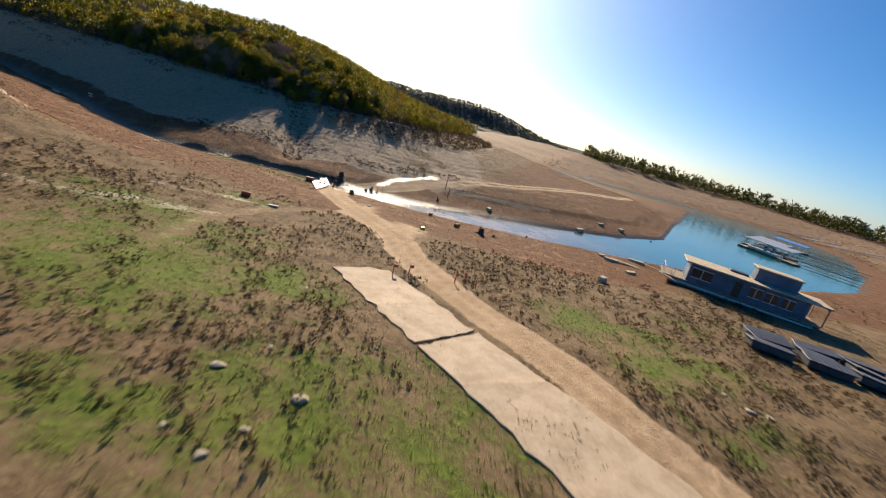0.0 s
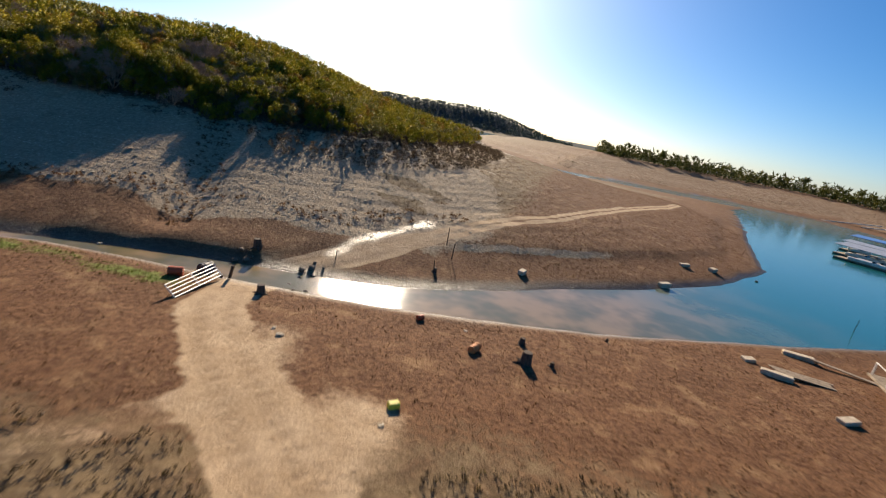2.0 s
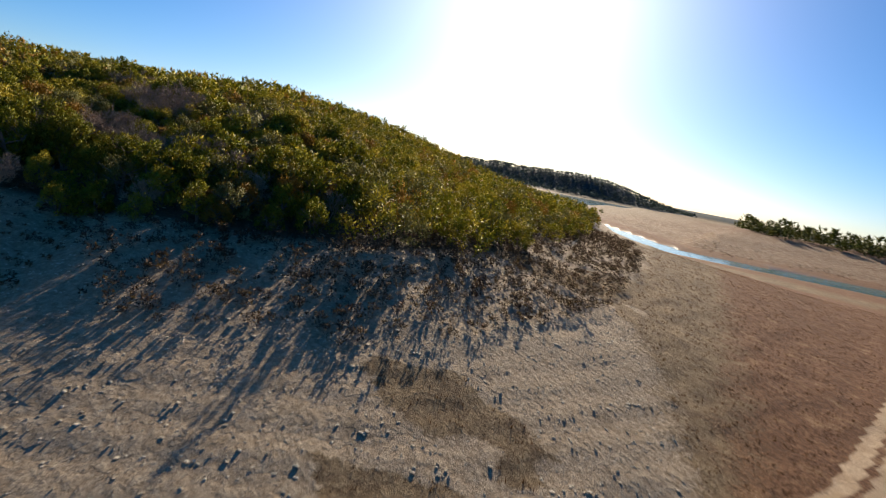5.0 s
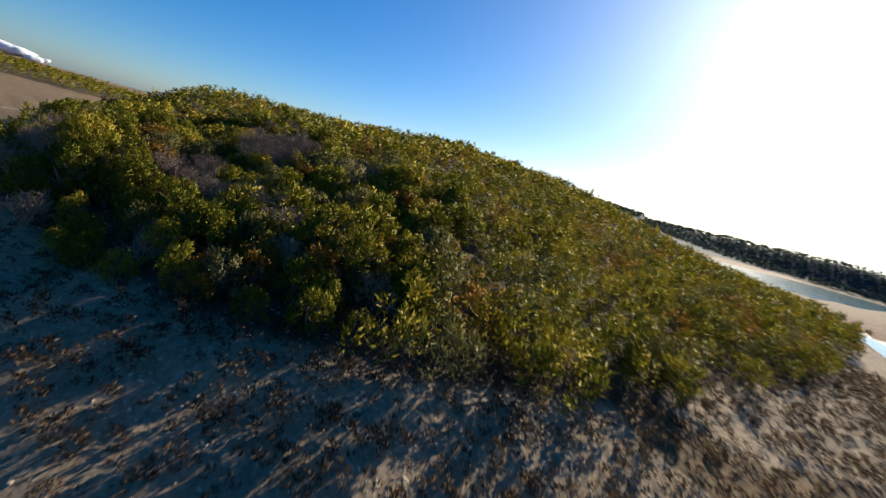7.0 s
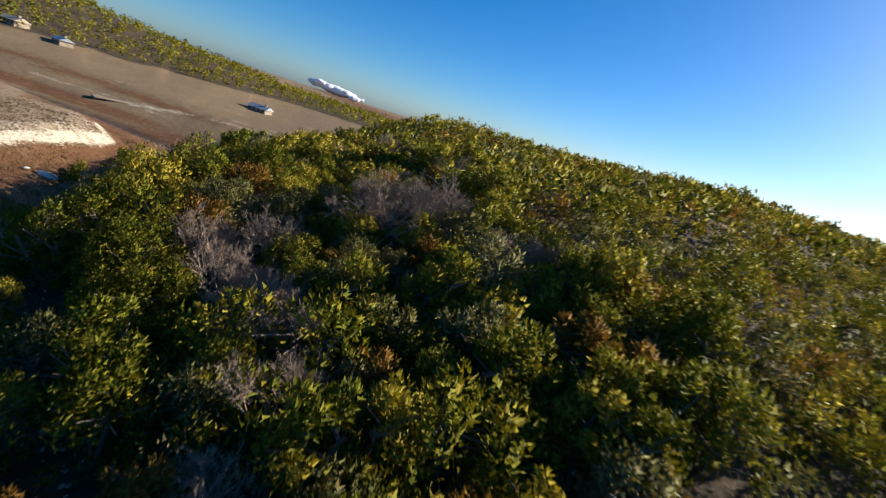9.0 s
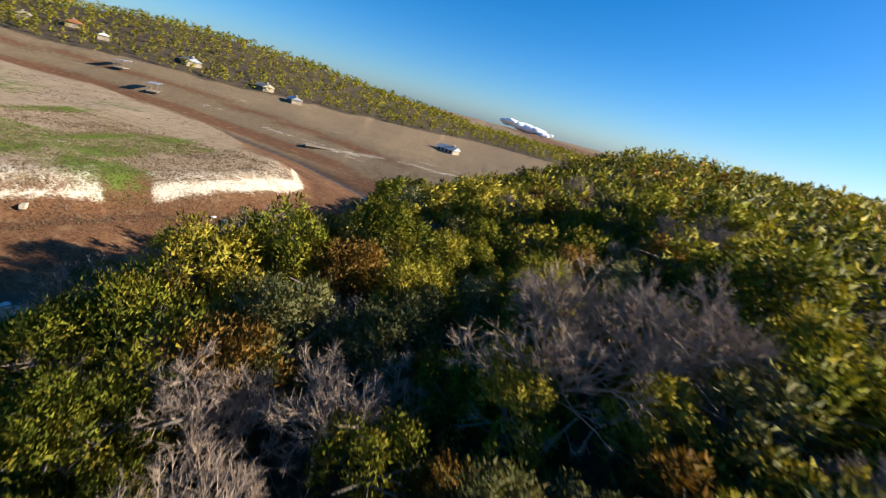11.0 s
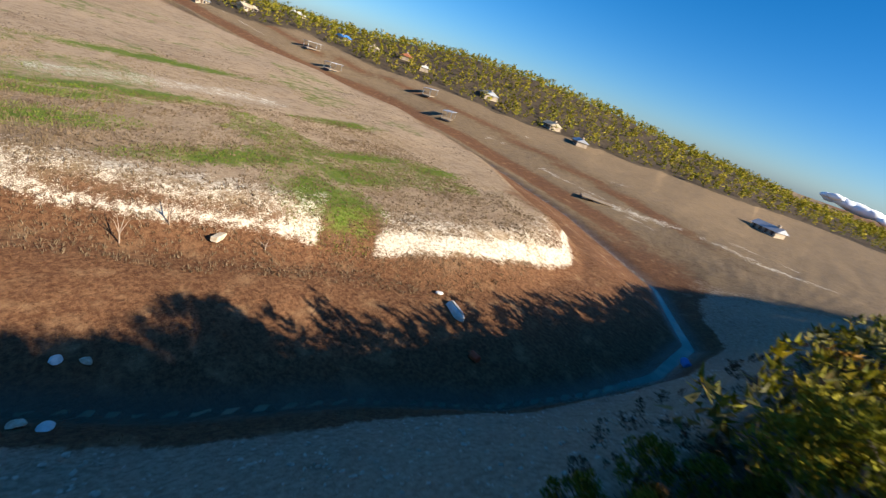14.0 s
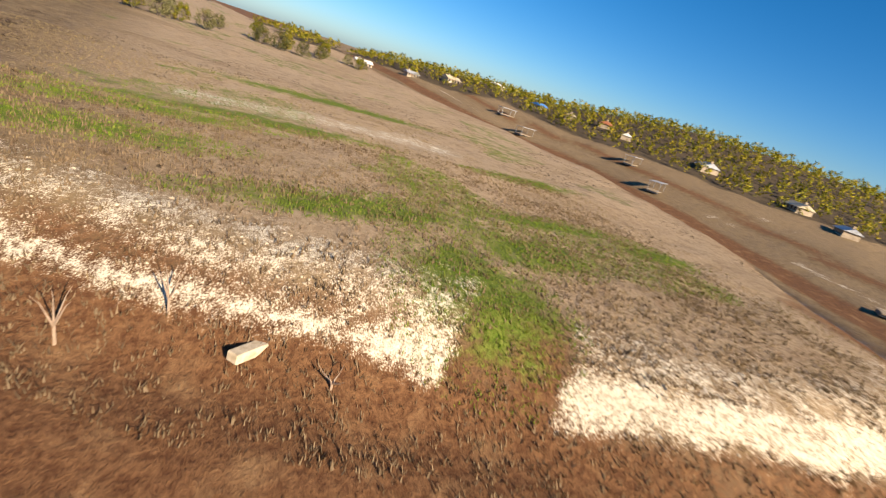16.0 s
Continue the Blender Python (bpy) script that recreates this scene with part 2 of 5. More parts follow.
    forest = np.maximum(forest, smooth(150, 110, rg + 40 * (fractal(x, y, 34, 2) - 0.5)) * smooth(8.5, 9.5, z) * smooth(-200, -230, x))
    forest = np.maximum(forest, smooth(2, 8, z) * smooth(1000, 1200, y))
    # wooded hills beyond the lake, where the ground colour gets its haze tint
    hazed_farwood = smooth(1, 5, z) * smooth(1000, 1200, y)
    rock = rock * (1 - 0.9 * np.clip(full * (1 - twin) + lines * twin, 0, 1))
    dusty = smooth(-40, -75, x) * np.where(hill_side, 0.45, 0.8) * (1 - 0.6 * red)
    masks = dict(dusty=dusty, rut=rut, hazed_farwood=hazed_farwood, road=np.clip(road, 0, 1), wet=wet, rock=rock, pale=pale, green=green, red=red, forest=forest)
    return z, masks


def ground_z(x, y):
    return land(np.array([x]), np.array([y]))[0][0]


# ---------------------------------------------------------------- materials
class Mat:
    """A small builder of node materials."""

    def __init__(self, name, rough=0.9, metal=0.0, spec=0.3):
        self.mat = bpy.data.materials.new(name)
        self.mat.use_nodes = True
        self.n, self.l = self.mat.node_tree.nodes, self.mat.node_tree.links
        self.bsdf = self.n["Principled BSDF"]
        self.bsdf.inputs["Roughness"].default_value = rough
        self.bsdf.inputs["Metallic"].default_value = metal
        self.bsdf.inputs["Specular IOR Level"].default_value = spec
        self.co = self.n.new("ShaderNodeTexCoord").outputs["Object"]

    def noise(self, scale, detail=4, rough=0.6, co=None):
        t = self.n.new("ShaderNodeTexNoise")
        t.inputs["Scale"].default_value, t.inputs["Detail"].default_value, t.inputs["Roughness"].default_value = scale, detail, rough
        self.l.new(co or self.co, t.inputs["Vector"])
        return t.outputs["Fac"]

    def voronoi(self, scale, feature="F1", out="Distance"):
        t = self.n.new("ShaderNodeTexVoronoi")
        t.feature = feature
        t.inputs["Scale"].default_value = scale
        self.l.new(self.co, t.inputs["Vector"])
        return t.outputs[out]

    def attr(self, name):
        t = self.n.new("ShaderNodeAttribute")
        t.attribute_name = name
        return t.outputs["Fac"]

    def put(self, socket, v):
        if isinstance(v, (int, float)):
            socket.default_value = v
        elif isinstance(v, tuple):
            socket.default_value = (*v, 1) if len(v) == 3 else v
        else:
            self.l.new(v, socket)

    def math(self, op, a, b=0.0, clamp=False):
        t = self.n.new("ShaderNodeMath")
        t.operation, t.use_clamp = op, clamp
        self.put(t.inputs[0], a), self.put(t.inputs[1], b)
        return t.outputs[0]

    def step(self, v, lo, hi):
        t = self.n.new("ShaderNodeMapRange")
        t.interpolation_type = "SMOOTHSTEP"
        self.put(t.inputs[0], v)
        t.inputs[1].default_value, t.inputs[2].default_value = lo, hi
        return t.outputs[0]

    def mix(self, f, a, b, mode="MIX"):
        t = self.n.new("ShaderNodeMix")
        t.data_type, t.blend_type = "RGBA", mode
        self.put(t.inputs[0], f), self.put(t.inputs[6], a), self.put(t.inputs[7], b)
        return t.outputs[2]

    def value(self, col, v):
        t = self.n.new("ShaderNodeHueSaturation")
        self.put(t.inputs["Value"], v), self.put(t.inputs["Color"], col)
        return t.outputs[0]

    def bump(self, h, strength=0.5, dist=0.05):
        t = self.n.new("ShaderNodeBump")
        t.inputs["Strength"].default_value, t.inputs["Distance"].default_value = strength, dist
        self.l.new(h, t.inputs["Height"])
        self.l.new(t.outputs[0], self.bsdf.inputs["Normal"])

    def random(self, island=False):
        return self.n.new("ShaderNodeNewGeometry").outputs["Random Per Island"] if island else self.n.new("ShaderNodeObjectInfo").outputs["Random"]

    def done(self, col):
        self.put(self.bsdf.inputs["Base Color"], col)
        return self.mat


def simple(name, col, col2=None, rough=0.8, metal=0.0, scale=3.0, bump=0.3, dist=0.02, spec=0.3):
    m = Mat(name, rough, metal, spec)
    n = m.noise(scale, 6)
    f = m.noise(scale * 7, 3)
    c = m.mix(m.step(n, 0.35, 0.68), col, col2 or tuple(v * 0.7 for v in col))
    c = m.value(c, m.math("ADD", m.math("MULTIPLY", f, 0.5), 0.75))
    m.bump(f, bump, dist)
    return m.done(c)


def ground_material():
    m = Mat("ground", 0.95, 0, 0.15)
    big, mid, fine, tiny = m.noise(0.09, 4), m.noise(0.55, 5), m.noise(3.2, 6, 0.7), m.noise(14, 4, 0.7)
    breakup = m.math("SUBTRACT", m.math("ADD", m.math("MULTIPLY", mid, 0.55), m.math("MULTIPLY", fine, 0.45)), 0.5)

    def mask(name, lo=0.32, hi=0.62, push=1.3):
        return m.step(m.math("ADD", m.attr(name), m.math("MULTIPLY", breakup, push)), lo, hi)
    straw = m.mix(m.step(mid, 0.3, 0.7), (0.22, 0.15, 0.08), (0.1, 0.064, 0.034))
    straw = m.mix(m.step(fine, 0.45, 0.75), straw, (0.29, 0.21, 0.12))
    silt = m.mix(m.step(mid, 0.35, 0.7), (0.37, 0.265, 0.165), (0.22, 0.15, 0.09))
    straw = m.mix(mask("dusty", 0.3, 0.8, 0.9), straw, m.mix(m.step(fine, 0.4, 0.7), silt, (0.43, 0.32, 0.21)))
    redb = m.mix(m.step(fine, 0.35, 0.65), (0.10, 0.043, 0.02), (0.20, 0.1, 0.047))
    redb = m.mix(m.step(mid, 0.5, 0.8), redb, (0.29, 0.17, 0.085))
    col = m.mix(mask("red", 0.25, 0.7), straw, redb)
    grass = m.mix(m.step(fine, 0.35, 0.7), (0.075, 0.125, 0.012), (0.17, 0.19, 0.04))
    col = m.mix(mask("green", 0.42, 0.85, 2.2), col, grass)
    litter = m.mix(m.step(fine, 0.4, 0.65), (0.06, 0.045, 0.03), (0.12, 0.085, 0.05))
    chip = m.voronoi(2.3, "F1", "Distance")
    stone = m.mix(m.step(fine, 0.35, 0.7), (0.26, 0.19, 0.12), (0.44, 0.345, 0.235))
    stone = m.mix(m.step(mid, 0.55, 0.75), stone, (0.22, 0.16, 0.1))
    stone = m.mix(m.step(tiny, 0.56, 0.7), stone, (0.15, 0.12, 0.095))
    col = m.mix(mask("rock", 0.3, 0.6), col, stone)
    lime = m.mix(m.step(fine, 0.3, 0.6), (0.42, 0.34, 0.24), (0.72, 0.64, 0.5))
    chips = m.math("MULTIPLY", m.math("SUBTRACT", tiny, 0.5), 1.6)
    col = m.mix(m.step(m.math("ADD", m.math("ADD", m.attr("pale"), m.math("MULTIPLY", breakup, 1.7)), chips), 0.4, 0.72), col, lime)
    dust = m.mix(m.step(mid, 0.3, 0.7), (0.42, 0.29, 0.17), (0.52, 0.38, 0.24))
    dust = m.mix(m.step(fine, 0.5, 0.75), dust, (0.33, 0.22, 0.13))
    dust = m.mix(m.math("MULTIPLY", m.attr("rut"), 0.65), dust, (0.25, 0.165, 0.095))
    col = m.mix(mask("road", 0.35, 0.65, 0.7), col, dust)
    col = m.mix(mask("forest", 0.35, 0.7, 0.7), col, litter)
    # blue-green stands in for distance haze over the far wooded ground
    col = m.mix(m.attr("hazed_farwood"), col, m.mix(m.step(m.noise(0.02, 4), 0.4, 0.6), (0.035, 0.055, 0.06), (0.05, 0.07, 0.065)))
    col = m.mix(m.math("MULTIPLY", m.attr("wet"), 0.75), col, (0.10, 0.075, 0.05))
    col = m.value(col, m.math("ADD", m.math("MULTIPLY", tiny, 0.7), m.math("ADD", m.math("MULTIPLY", big, 0.3), 0.5)))
    h = m.math("ADD", m.math("ADD", m.math("MULTIPLY", fine, 0.7), m.math("MULTIPLY", tiny, 0.25)), m.math("MULTIPLY", m.math("MULTIPLY", chip, m.attr("rock")), -0.3))
    m.bump(h, 0.9, 0.22)
    m.put(m.bsdf.inputs["Roughness"], m.math("SUBTRACT", 0.95, m.math("MULTIPLY", m.attr("wet"), 0.62)))
    return m.done(col)


def water_material():
    m = Mat("water", 0.11, 0, 0.5)
    m.bsdf.inputs["IOR"].default_value = 1.33
    big = m.noise(0.05, 3)
    fine, wave = m.noise(6, 3), m.noise(1.2, 3)
    sep = m.n.new("ShaderNodeSeparateXYZ")
    m.l.new(m.co, sep.inputs[0])
    silt = m.math("MULTIPLY", m.step(m.math("ADD", sep.outputs[0], m.math("MULTIPLY", big, 30)), 62, 22), m.step(sep.outputs[1], 120, 95))
    c = m.mix(silt, (0.008, 0.115, 0.125), m.mix(m.step(m.noise(0.16, 3), 0.4, 0.62), (0.12, 0.11, 0.06), (0.27, 0.19, 0.105)))
    here = m.n.new("ShaderNodeVectorMath")
    here.operation = "DISTANCE"
    m.l.new(m.co, here.inputs[0])
    here.inputs[1].default_value = (-11, 68.5, 0)
    riffle = m.step(here.outputs["Value"], 12, 4)
    ripple = m.math("ADD", m.math("MULTIPLY", fine, m.math("ADD", m.math("MULTIPLY", riffle, 2.4), 0.22)), wave)
    m.bump(ripple, 0.16, 0.05)
    return m.done(c)


def leaf_material(name, cols, rough=0.65, variety=None, sheet=False):
    m = Mat(name, rough, 0, 0.06)
    r, o = m.random(True), m.step(m.noise(0.42, 2), 0.3, 0.72) if sheet else m.random()
    f = m.math("ADD", m.math("MULTIPLY", m.noise(1.7, 3), 0.75), m.math("MULTIPLY", r, 0.25))
    c = m.mix(m.step(f, 0.32, 0.7), cols[0], cols[1])
    c = m.mix(m.step(m.noise(0.8, 3), 0.52, 0.66), c, cols[2])
    if variety:
        c = m.mix(m.math("MULTIPLY", m.step(o, 0.45, 0.95), 0.7), c, variety)
        c = m.mix(m.math("MULTIPLY", m.step(m.noise(0.16, 2), 0.5, 0.66), 0.5), c, variety)
    c = m.value(c, m.math("ADD", m.math("MULTIPLY", o, 0.45), m.math("ADD", m.math("MULTIPLY", r, 0.16), 0.66)))
    m.bsdf.inputs["Transmission Weight"].default_value = 0
    t = m.n.new("ShaderNodeBsdfTranslucent")
    m.put(t.inputs[0], m.mix(1.0, c, (1.0, 0.95, 0.4), "MULTIPLY"))
    a = m.n.new("ShaderNodeMixShader")
    a.inputs[0].default_value = 0.2
    m.l.new(m.bsdf.outputs[0], a.inputs[1]), m.l.new(t.outputs[0], a.inputs[2])
    m.l.new(a.outputs[0], m.n["Material Output"].inputs[0])
    return m.done(c)


M_GROUND, M_WATER = ground_material(), water_material()
M_JUNIPER = leaf_material("juniper_foliage", ((0.085, 0.105, 0.012), (0.25, 0.24, 0.024), (0.34, 0.255, 0.028)), variety=(0.38, 0.29, 0.04))
# juniper foliage darkened in its colour to stand for shade
M_SHADE_LEAF = leaf_material("shade_dark_foliage", ((0.035, 0.05, 0.014), (0.075, 0.085, 0.025), (0.12, 0.095, 0.035)))
M_OLIVE = leaf_material("olive_foliage", ((0.11, 0.115, 0.04), (0.19, 0.18, 0.07), (0.2, 0.15, 0.05)), variety=(0.24, 0.22, 0.11))
M_JUNIPER_WOODS = leaf_material("juniper_woods", ((0.085, 0.105, 0.012), (0.25, 0.24, 0.024), (0.34, 0.255, 0.028)), variety=(0.38, 0.29, 0.04), sheet=True)
M_OLIVE_WOODS = leaf_material("olive_woods", ((0.11, 0.115, 0.04), (0.19, 0.18, 0.07), (0.2, 0.15, 0.05)), variety=(0.24, 0.22, 0.11), sheet=True)
M_RUST_WOODS = leaf_material("rusty_woods", ((0.24, 0.13, 0.03), (0.32, 0.17, 0.035), (0.14, 0.12, 0.03)), sheet=True)
# distance haze is put into this foliage colour as a blue tint
M_HAZE_TINT_WOODS = leaf_material("haze_tinted_woods", ((0.035, 0.06, 0.075), (0.05, 0.075, 0.085), (0.06, 0.075, 0.07)))
M_YELLOW = leaf_material("yellow_green_foliage", ((0.22, 0.24, 0.04), (0.32, 0.30, 0.06), (0.25, 0.26, 0.05)))
M_RUST = leaf_material("rusty_foliage", ((0.24, 0.13, 0.03), (0.32, 0.17, 0.035), (0.14, 0.12, 0.03)))
M_BARK = simple("bark", (0.16, 0.13, 0.105), (0.09, 0.07, 0.055), 0.9, scale=6)
M_TWIG = simple("grey_twigs", (0.35, 0.255, 0.185), (0.24, 0.175, 0.13), 0.9, scale=4)


# ---------------------------------------------------------------- mesh helpers
def mesh_object(name, verts, faces, material, parent=None, shade=False):
    me = bpy.data.meshes.new(name)
    me.from_pydata([tuple(v) for v in verts], [], [tuple(f) for f in faces])
    me.materials.append(material)
    if shade:
        me.polygons.foreach_set("use_smooth", [True] * len(me.polygons))
    ob = new(name, me)
    ob.parent = parent
    return ob


def soup(name, tris, material, parent=None):
    """A mesh of loose triangles from an array of shape (n, 3, 3), or (n, 4, 3) with a soft normal as the fourth."""
    n = len(tris)
    soft = None
    if tris.shape[1] == 4:
        soft = tris[:, 3] / np.linalg.norm(tris[:, 3], axis=1)[:, None]
        tris = tris[:, :3]
    me = bpy.data.meshes.new(name)
    me.vertices.add(3 * n), me.loops.add(3 * n), me.polygons.add(n)
    me.vertices.foreach_set("co", np.asarray(tris, np.float32).ravel())
    me.loops.foreach_set("vertex_index", np.arange(3 * n, dtype=np.int32))
    me.polygons.foreach_set("loop_start", np.arange(0, 3 * n, 3, dtype=np.int32))
    me.polygons.foreach_set("loop_total", np.full(n, 3, np.int32))
    me.update(), me.validate()
    if soft is not None:
        me.polygons.foreach_set("use_smooth", np.ones(n, bool))
        me.normals_split_custom_set_from_vertices(np.repeat(soft, 3, 0).tolist())
    me.materials.append(material)
    ob = new(name, me)
    ob.parent = parent
    return ob


def part(name, bm, material, parent, label="", bevel=0.0):
    if bevel:
        bmesh.ops.bevel(bm, geom=bm.edges[:], offset=bevel, segments=1, affect="EDGES")
    me = bpy.data.meshes.new(name)
    bm.to_mesh(me)
    bm.free()
    me.materials.append(material)
    ob = new(name, me)
    ob.parent = parent
    return tagged(ob, label) if label else ob


def box(size, at=(0, 0, 0), turn=(0, 0, 0), bm=None):
    bm = bm or bmesh.new()
    bmesh.ops.create_cube(bm, size=1, matrix=pose(*at, *turn) @ Matrix.Diagonal((*size, 1)))
    return bm


# ---------------------------------------------------------------- ground and water
def axis(marks):
    """Grid lines: stretches of (end, step) from a start."""
    v, out = marks[0], [marks[0]]
    for end, step in marks[1:]:
        n = max(1, round((end - v) / step))
        out += list(np.linspace(v, end, n + 1)[1:])
        v = end
    return np.array(out)


gx = axis((-4500, (-900, 200), (-420, 30), (-180, 6), (-122, 1.6), (-50, 0.75), (45, 0.6), (78, 0.9), (180, 5), (420, 20), (1200, 60), (4500, 250)))
gy = axis((-4500, (-900, 200), (-300, 40), (-60, 8), (10, 2.2), (130, 0.6), (186, 0.9), (260, 5), (420, 12), (800, 40), (1420, 60), (1720, 20), (2200, 40), (4500, 250)))
GX, GY = np.meshgrid(gx, gy)
GZ, MASKS = land(GX, GY)
nx, ny = len(gx), len(gy)
idx = np.arange(nx * ny).reshape(ny, nx)
quads = np.stack([idx[:-1, :-1], idx[:-1, 1:], idx[1:, 1:], idx[1:, :-1]], -1).reshape(-1, 4)
gm = bpy.data.meshes.new("ground")
gm.vertices.add(nx * ny), gm.loops.add(quads.size), gm.polygons.add(len(quads))
gm.vertices.foreach_set("co", np.stack([GX, GY, GZ], -1).astype(np.float32).ravel())
gm.loops.foreach_set("vertex_index", quads.astype(np.int32).ravel())
gm.polygons.foreach_set("loop_start", np.arange(0, quads.size, 4, dtype=np.int32))
gm.polygons.foreach_set("loop_total", np.full(len(quads), 4, np.int32))
gm.polygons.foreach_set("use_smooth", np.ones(len(quads), bool))
gm.update()
for key, values in MASKS.items():
    gm.attributes.new(key, "FLOAT", "POINT").data.foreach_set("value", np.clip(values, 0, 1).astype(np.float32).ravel())
gm.materials.append(M_GROUND)
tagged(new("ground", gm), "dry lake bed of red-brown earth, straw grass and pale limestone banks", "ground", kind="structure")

wb = bmesh.new()
bmesh.ops.create_grid(wb, x_segments=8, y_segments=8, size=4400)
tagged(part("water", wb, M_WATER, None), "still turquoise lake water with a silty creek arm", "water", kind="structure")


# ---------------------------------------------------------------- trees
def spray(centre, out, n, size, r):
    """Feathery leaf sprays round a clump's centre, pointing outwards and up."""
    d = r.normal(size=(n, 3)) * [1, 1, 0.9]
    d /= np.linalg.norm(d, axis=1)[:, None]
    p = centre + d * out * r.uniform(0.35, 1.0, (n, 1)) ** 0.6 * np.array([1, 1, 1.25])
    tip = d * 0.9 + np.array([0, 0, 0.75]) + r.normal(size=(n, 3)) * 0.5
    tip /= np.linalg.norm(tip, axis=1)[:, None]
    flat = np.cross(tip, d + r.normal(size=(n, 3)) * 0.6)
    flat /= np.linalg.norm(flat, axis=1)[:, None]
    ln = size * r.uniform(0.8, 2.0, (n, 1))
    wd = ln * r.uniform(0.16, 0.3, (n, 1))
    soft = d + np.array([0, 0, 0.3]) + r.normal(size=(n, 3)) * 0.3
    turn = np.sign(np.sum(np.cross(flat, tip) * soft, 1))[:, None]
    return np.stack([p - flat * wd * turn, p + flat * wd * turn, p + tip * ln, soft], 1)


def crown_tris(height, radius, lobes, leaves, size, r, base=0.12):
    out = []
    for k in range(lobes):
        a = r.uniform(0, 2 * np.pi)
        h = r.uniform(0, 1) ** 0.75
        rr = radius * np.sqrt(r.uniform(0.08, 1)) * np.sqrt(np.clip(1.05 - (h - 0.25) ** 2 * 1.6, 0.08, 1))
        c = np.array([np.cos(a) * rr, np.sin(a) * rr, height * (base + (0.96 - base) * h * (1 - 0.25 * rr / radius))])
        out.append(spray(c, radius * r.uniform(0.14, 0.3), leaves, size, r))
    return np.concatenate(out)


def limb(p, q, r0, r1, sides=5):
    """A tapered stick from p to q as triangles."""
    p, q = np.asarray(p, float), np.asarray(q, float)
    d = q - p
    d = d / (np.linalg.norm(d) + 1e-9)
    u = np.cross(d, [0.31, 0.87, 0.21])
    u /= np.linalg.norm(u)
    v = np.cross(d, u)
    a = np.arange(sides) * 2 * np.pi / sides
    ring = np.cos(a)[:, None] * u + np.sin(a)[:, None] * v
    b, t = p + ring * r0, q + ring * r1
    i, j = np.arange(sides), (np.arange(sides) + 1) % sides
    return np.concatenate([np.stack([b[i], b[j], t[j]], 1), np.stack([b[i], t[j], t[i]], 1)])


def bare_branches(height, r, depth=6, spread=0.55, lean=0.0):
    stems, twigs = [], []

    def grow(p, d, ln, rad, k):
        q = p + d * ln
        if k == 0:
            u = np.cross(d, r.normal(size=3))
            u *= rad * 1.15 / np.linalg.norm(u)
            twigs.append(np.array([[p - u, p + u, q]]))
            return
        (stems if k >= depth - 2 else twigs).append(limb(p, q, rad, rad * 0.72, 5 if k > 2 else 3))
        for _ in range(3 if k > 1 else 12):
            e = d + r.normal(size=3) * spread + np.array([0, 0, 0.22])
            e /= np.linalg.norm(e)
            grow(p + d * ln * r.uniform(0.55, 1.0), e, ln * r.uniform(0.6, 0.85), rad * 0.66, k - 1)
    for _ in range(5):
        d = np.array([r.normal() * 0.45 + lean, r.normal() * 0.45, 1.0])
        grow(np.zeros(3), d / np.linalg.norm(d), height * 0.26, height * 0.01, depth - 1)
    return np.concatenate(stems), np.concatenate(twigs)


def trunk_tris(height, radius, r):
    out = []
    for _ in range(r.integers(2, 4)):
        p = np.zeros(3) - [0, 0, 0.4]
        top = np.array([r.normal() * radius * 0.35, r.normal() * radius * 0.35, height * 0.62])
        mid = top * 0.5 + [r.normal() * 0.2, r.normal() * 0.2, 0]
        out += [limb(p, mid, height * 0.035, height * 0.026), limb(mid, top, height * 0.026, height * 0.012)]
        for _ in range(5):
            s = mid + (top - mid) * r.uniform(-0.4, 0.9)
            a = r.uniform(0, 6.28)
            out.append(limb(s, s + np.array([math.cos(a) * radius * 0.7, math.sin(a) * radius * 0.7, height * r.uniform(0.05, 0.25)]), height * 0.014, height * 0.005, 4))
    return np.concatenate(out)


def leafy_tree(name, label, material, height, radius, seed, lobes=64, leaves=135, size=0.112):
    r = np.random.default_rng(seed)
    base = tagged(new(name), label, "tree", group="trees on the hillside")
    soup("trunk", trunk_tris(height, radius, r), M_BARK, base)
    soup("crown", crown_tris(height, radius, lobes, leaves, size, r), material, base)
    return base


def bare_tree(label, height, seed, lean=0.0):
    r = np.random.default_rng(seed)
    base = tagged(new("bare_tree"), label, "tree", group="leafless trees on the hillside")
    stems, twigs = bare_branches(height, r, lean=lean)
    soup("trunk", stems, M_TWIG, base)
    soup("crown", twigs, M_TWIG, base)
    return base


KINDS = [
    leafy_tree("juniper_tree", "dense dark green juniper on the wooded slope", M_JUNIPER, 5.2, 2.3, 1),
    leafy_tree("juniper_tree", "dense dark green juniper on the wooded slope", M_JUNIPER, 4.7, 2.0, 2),
    leafy_tree("juniper_tree", "tall dark green juniper on the wooded slope", M_JUNIPER, 5.8, 2.1, 3),
    leafy_tree("juniper_tree", "broad dark green juniper on the wooded slope", M_JUNIPER, 4.4, 2.6, 4),
    leafy_tree("oak_tree", "olive green live oak among the junipers", M_OLIVE, 4.9, 2.5, 5),
    leafy_tree("oak_tree", "rust-tinged oak among the junipers", M_RUST, 4.4, 2.2, 6),
]
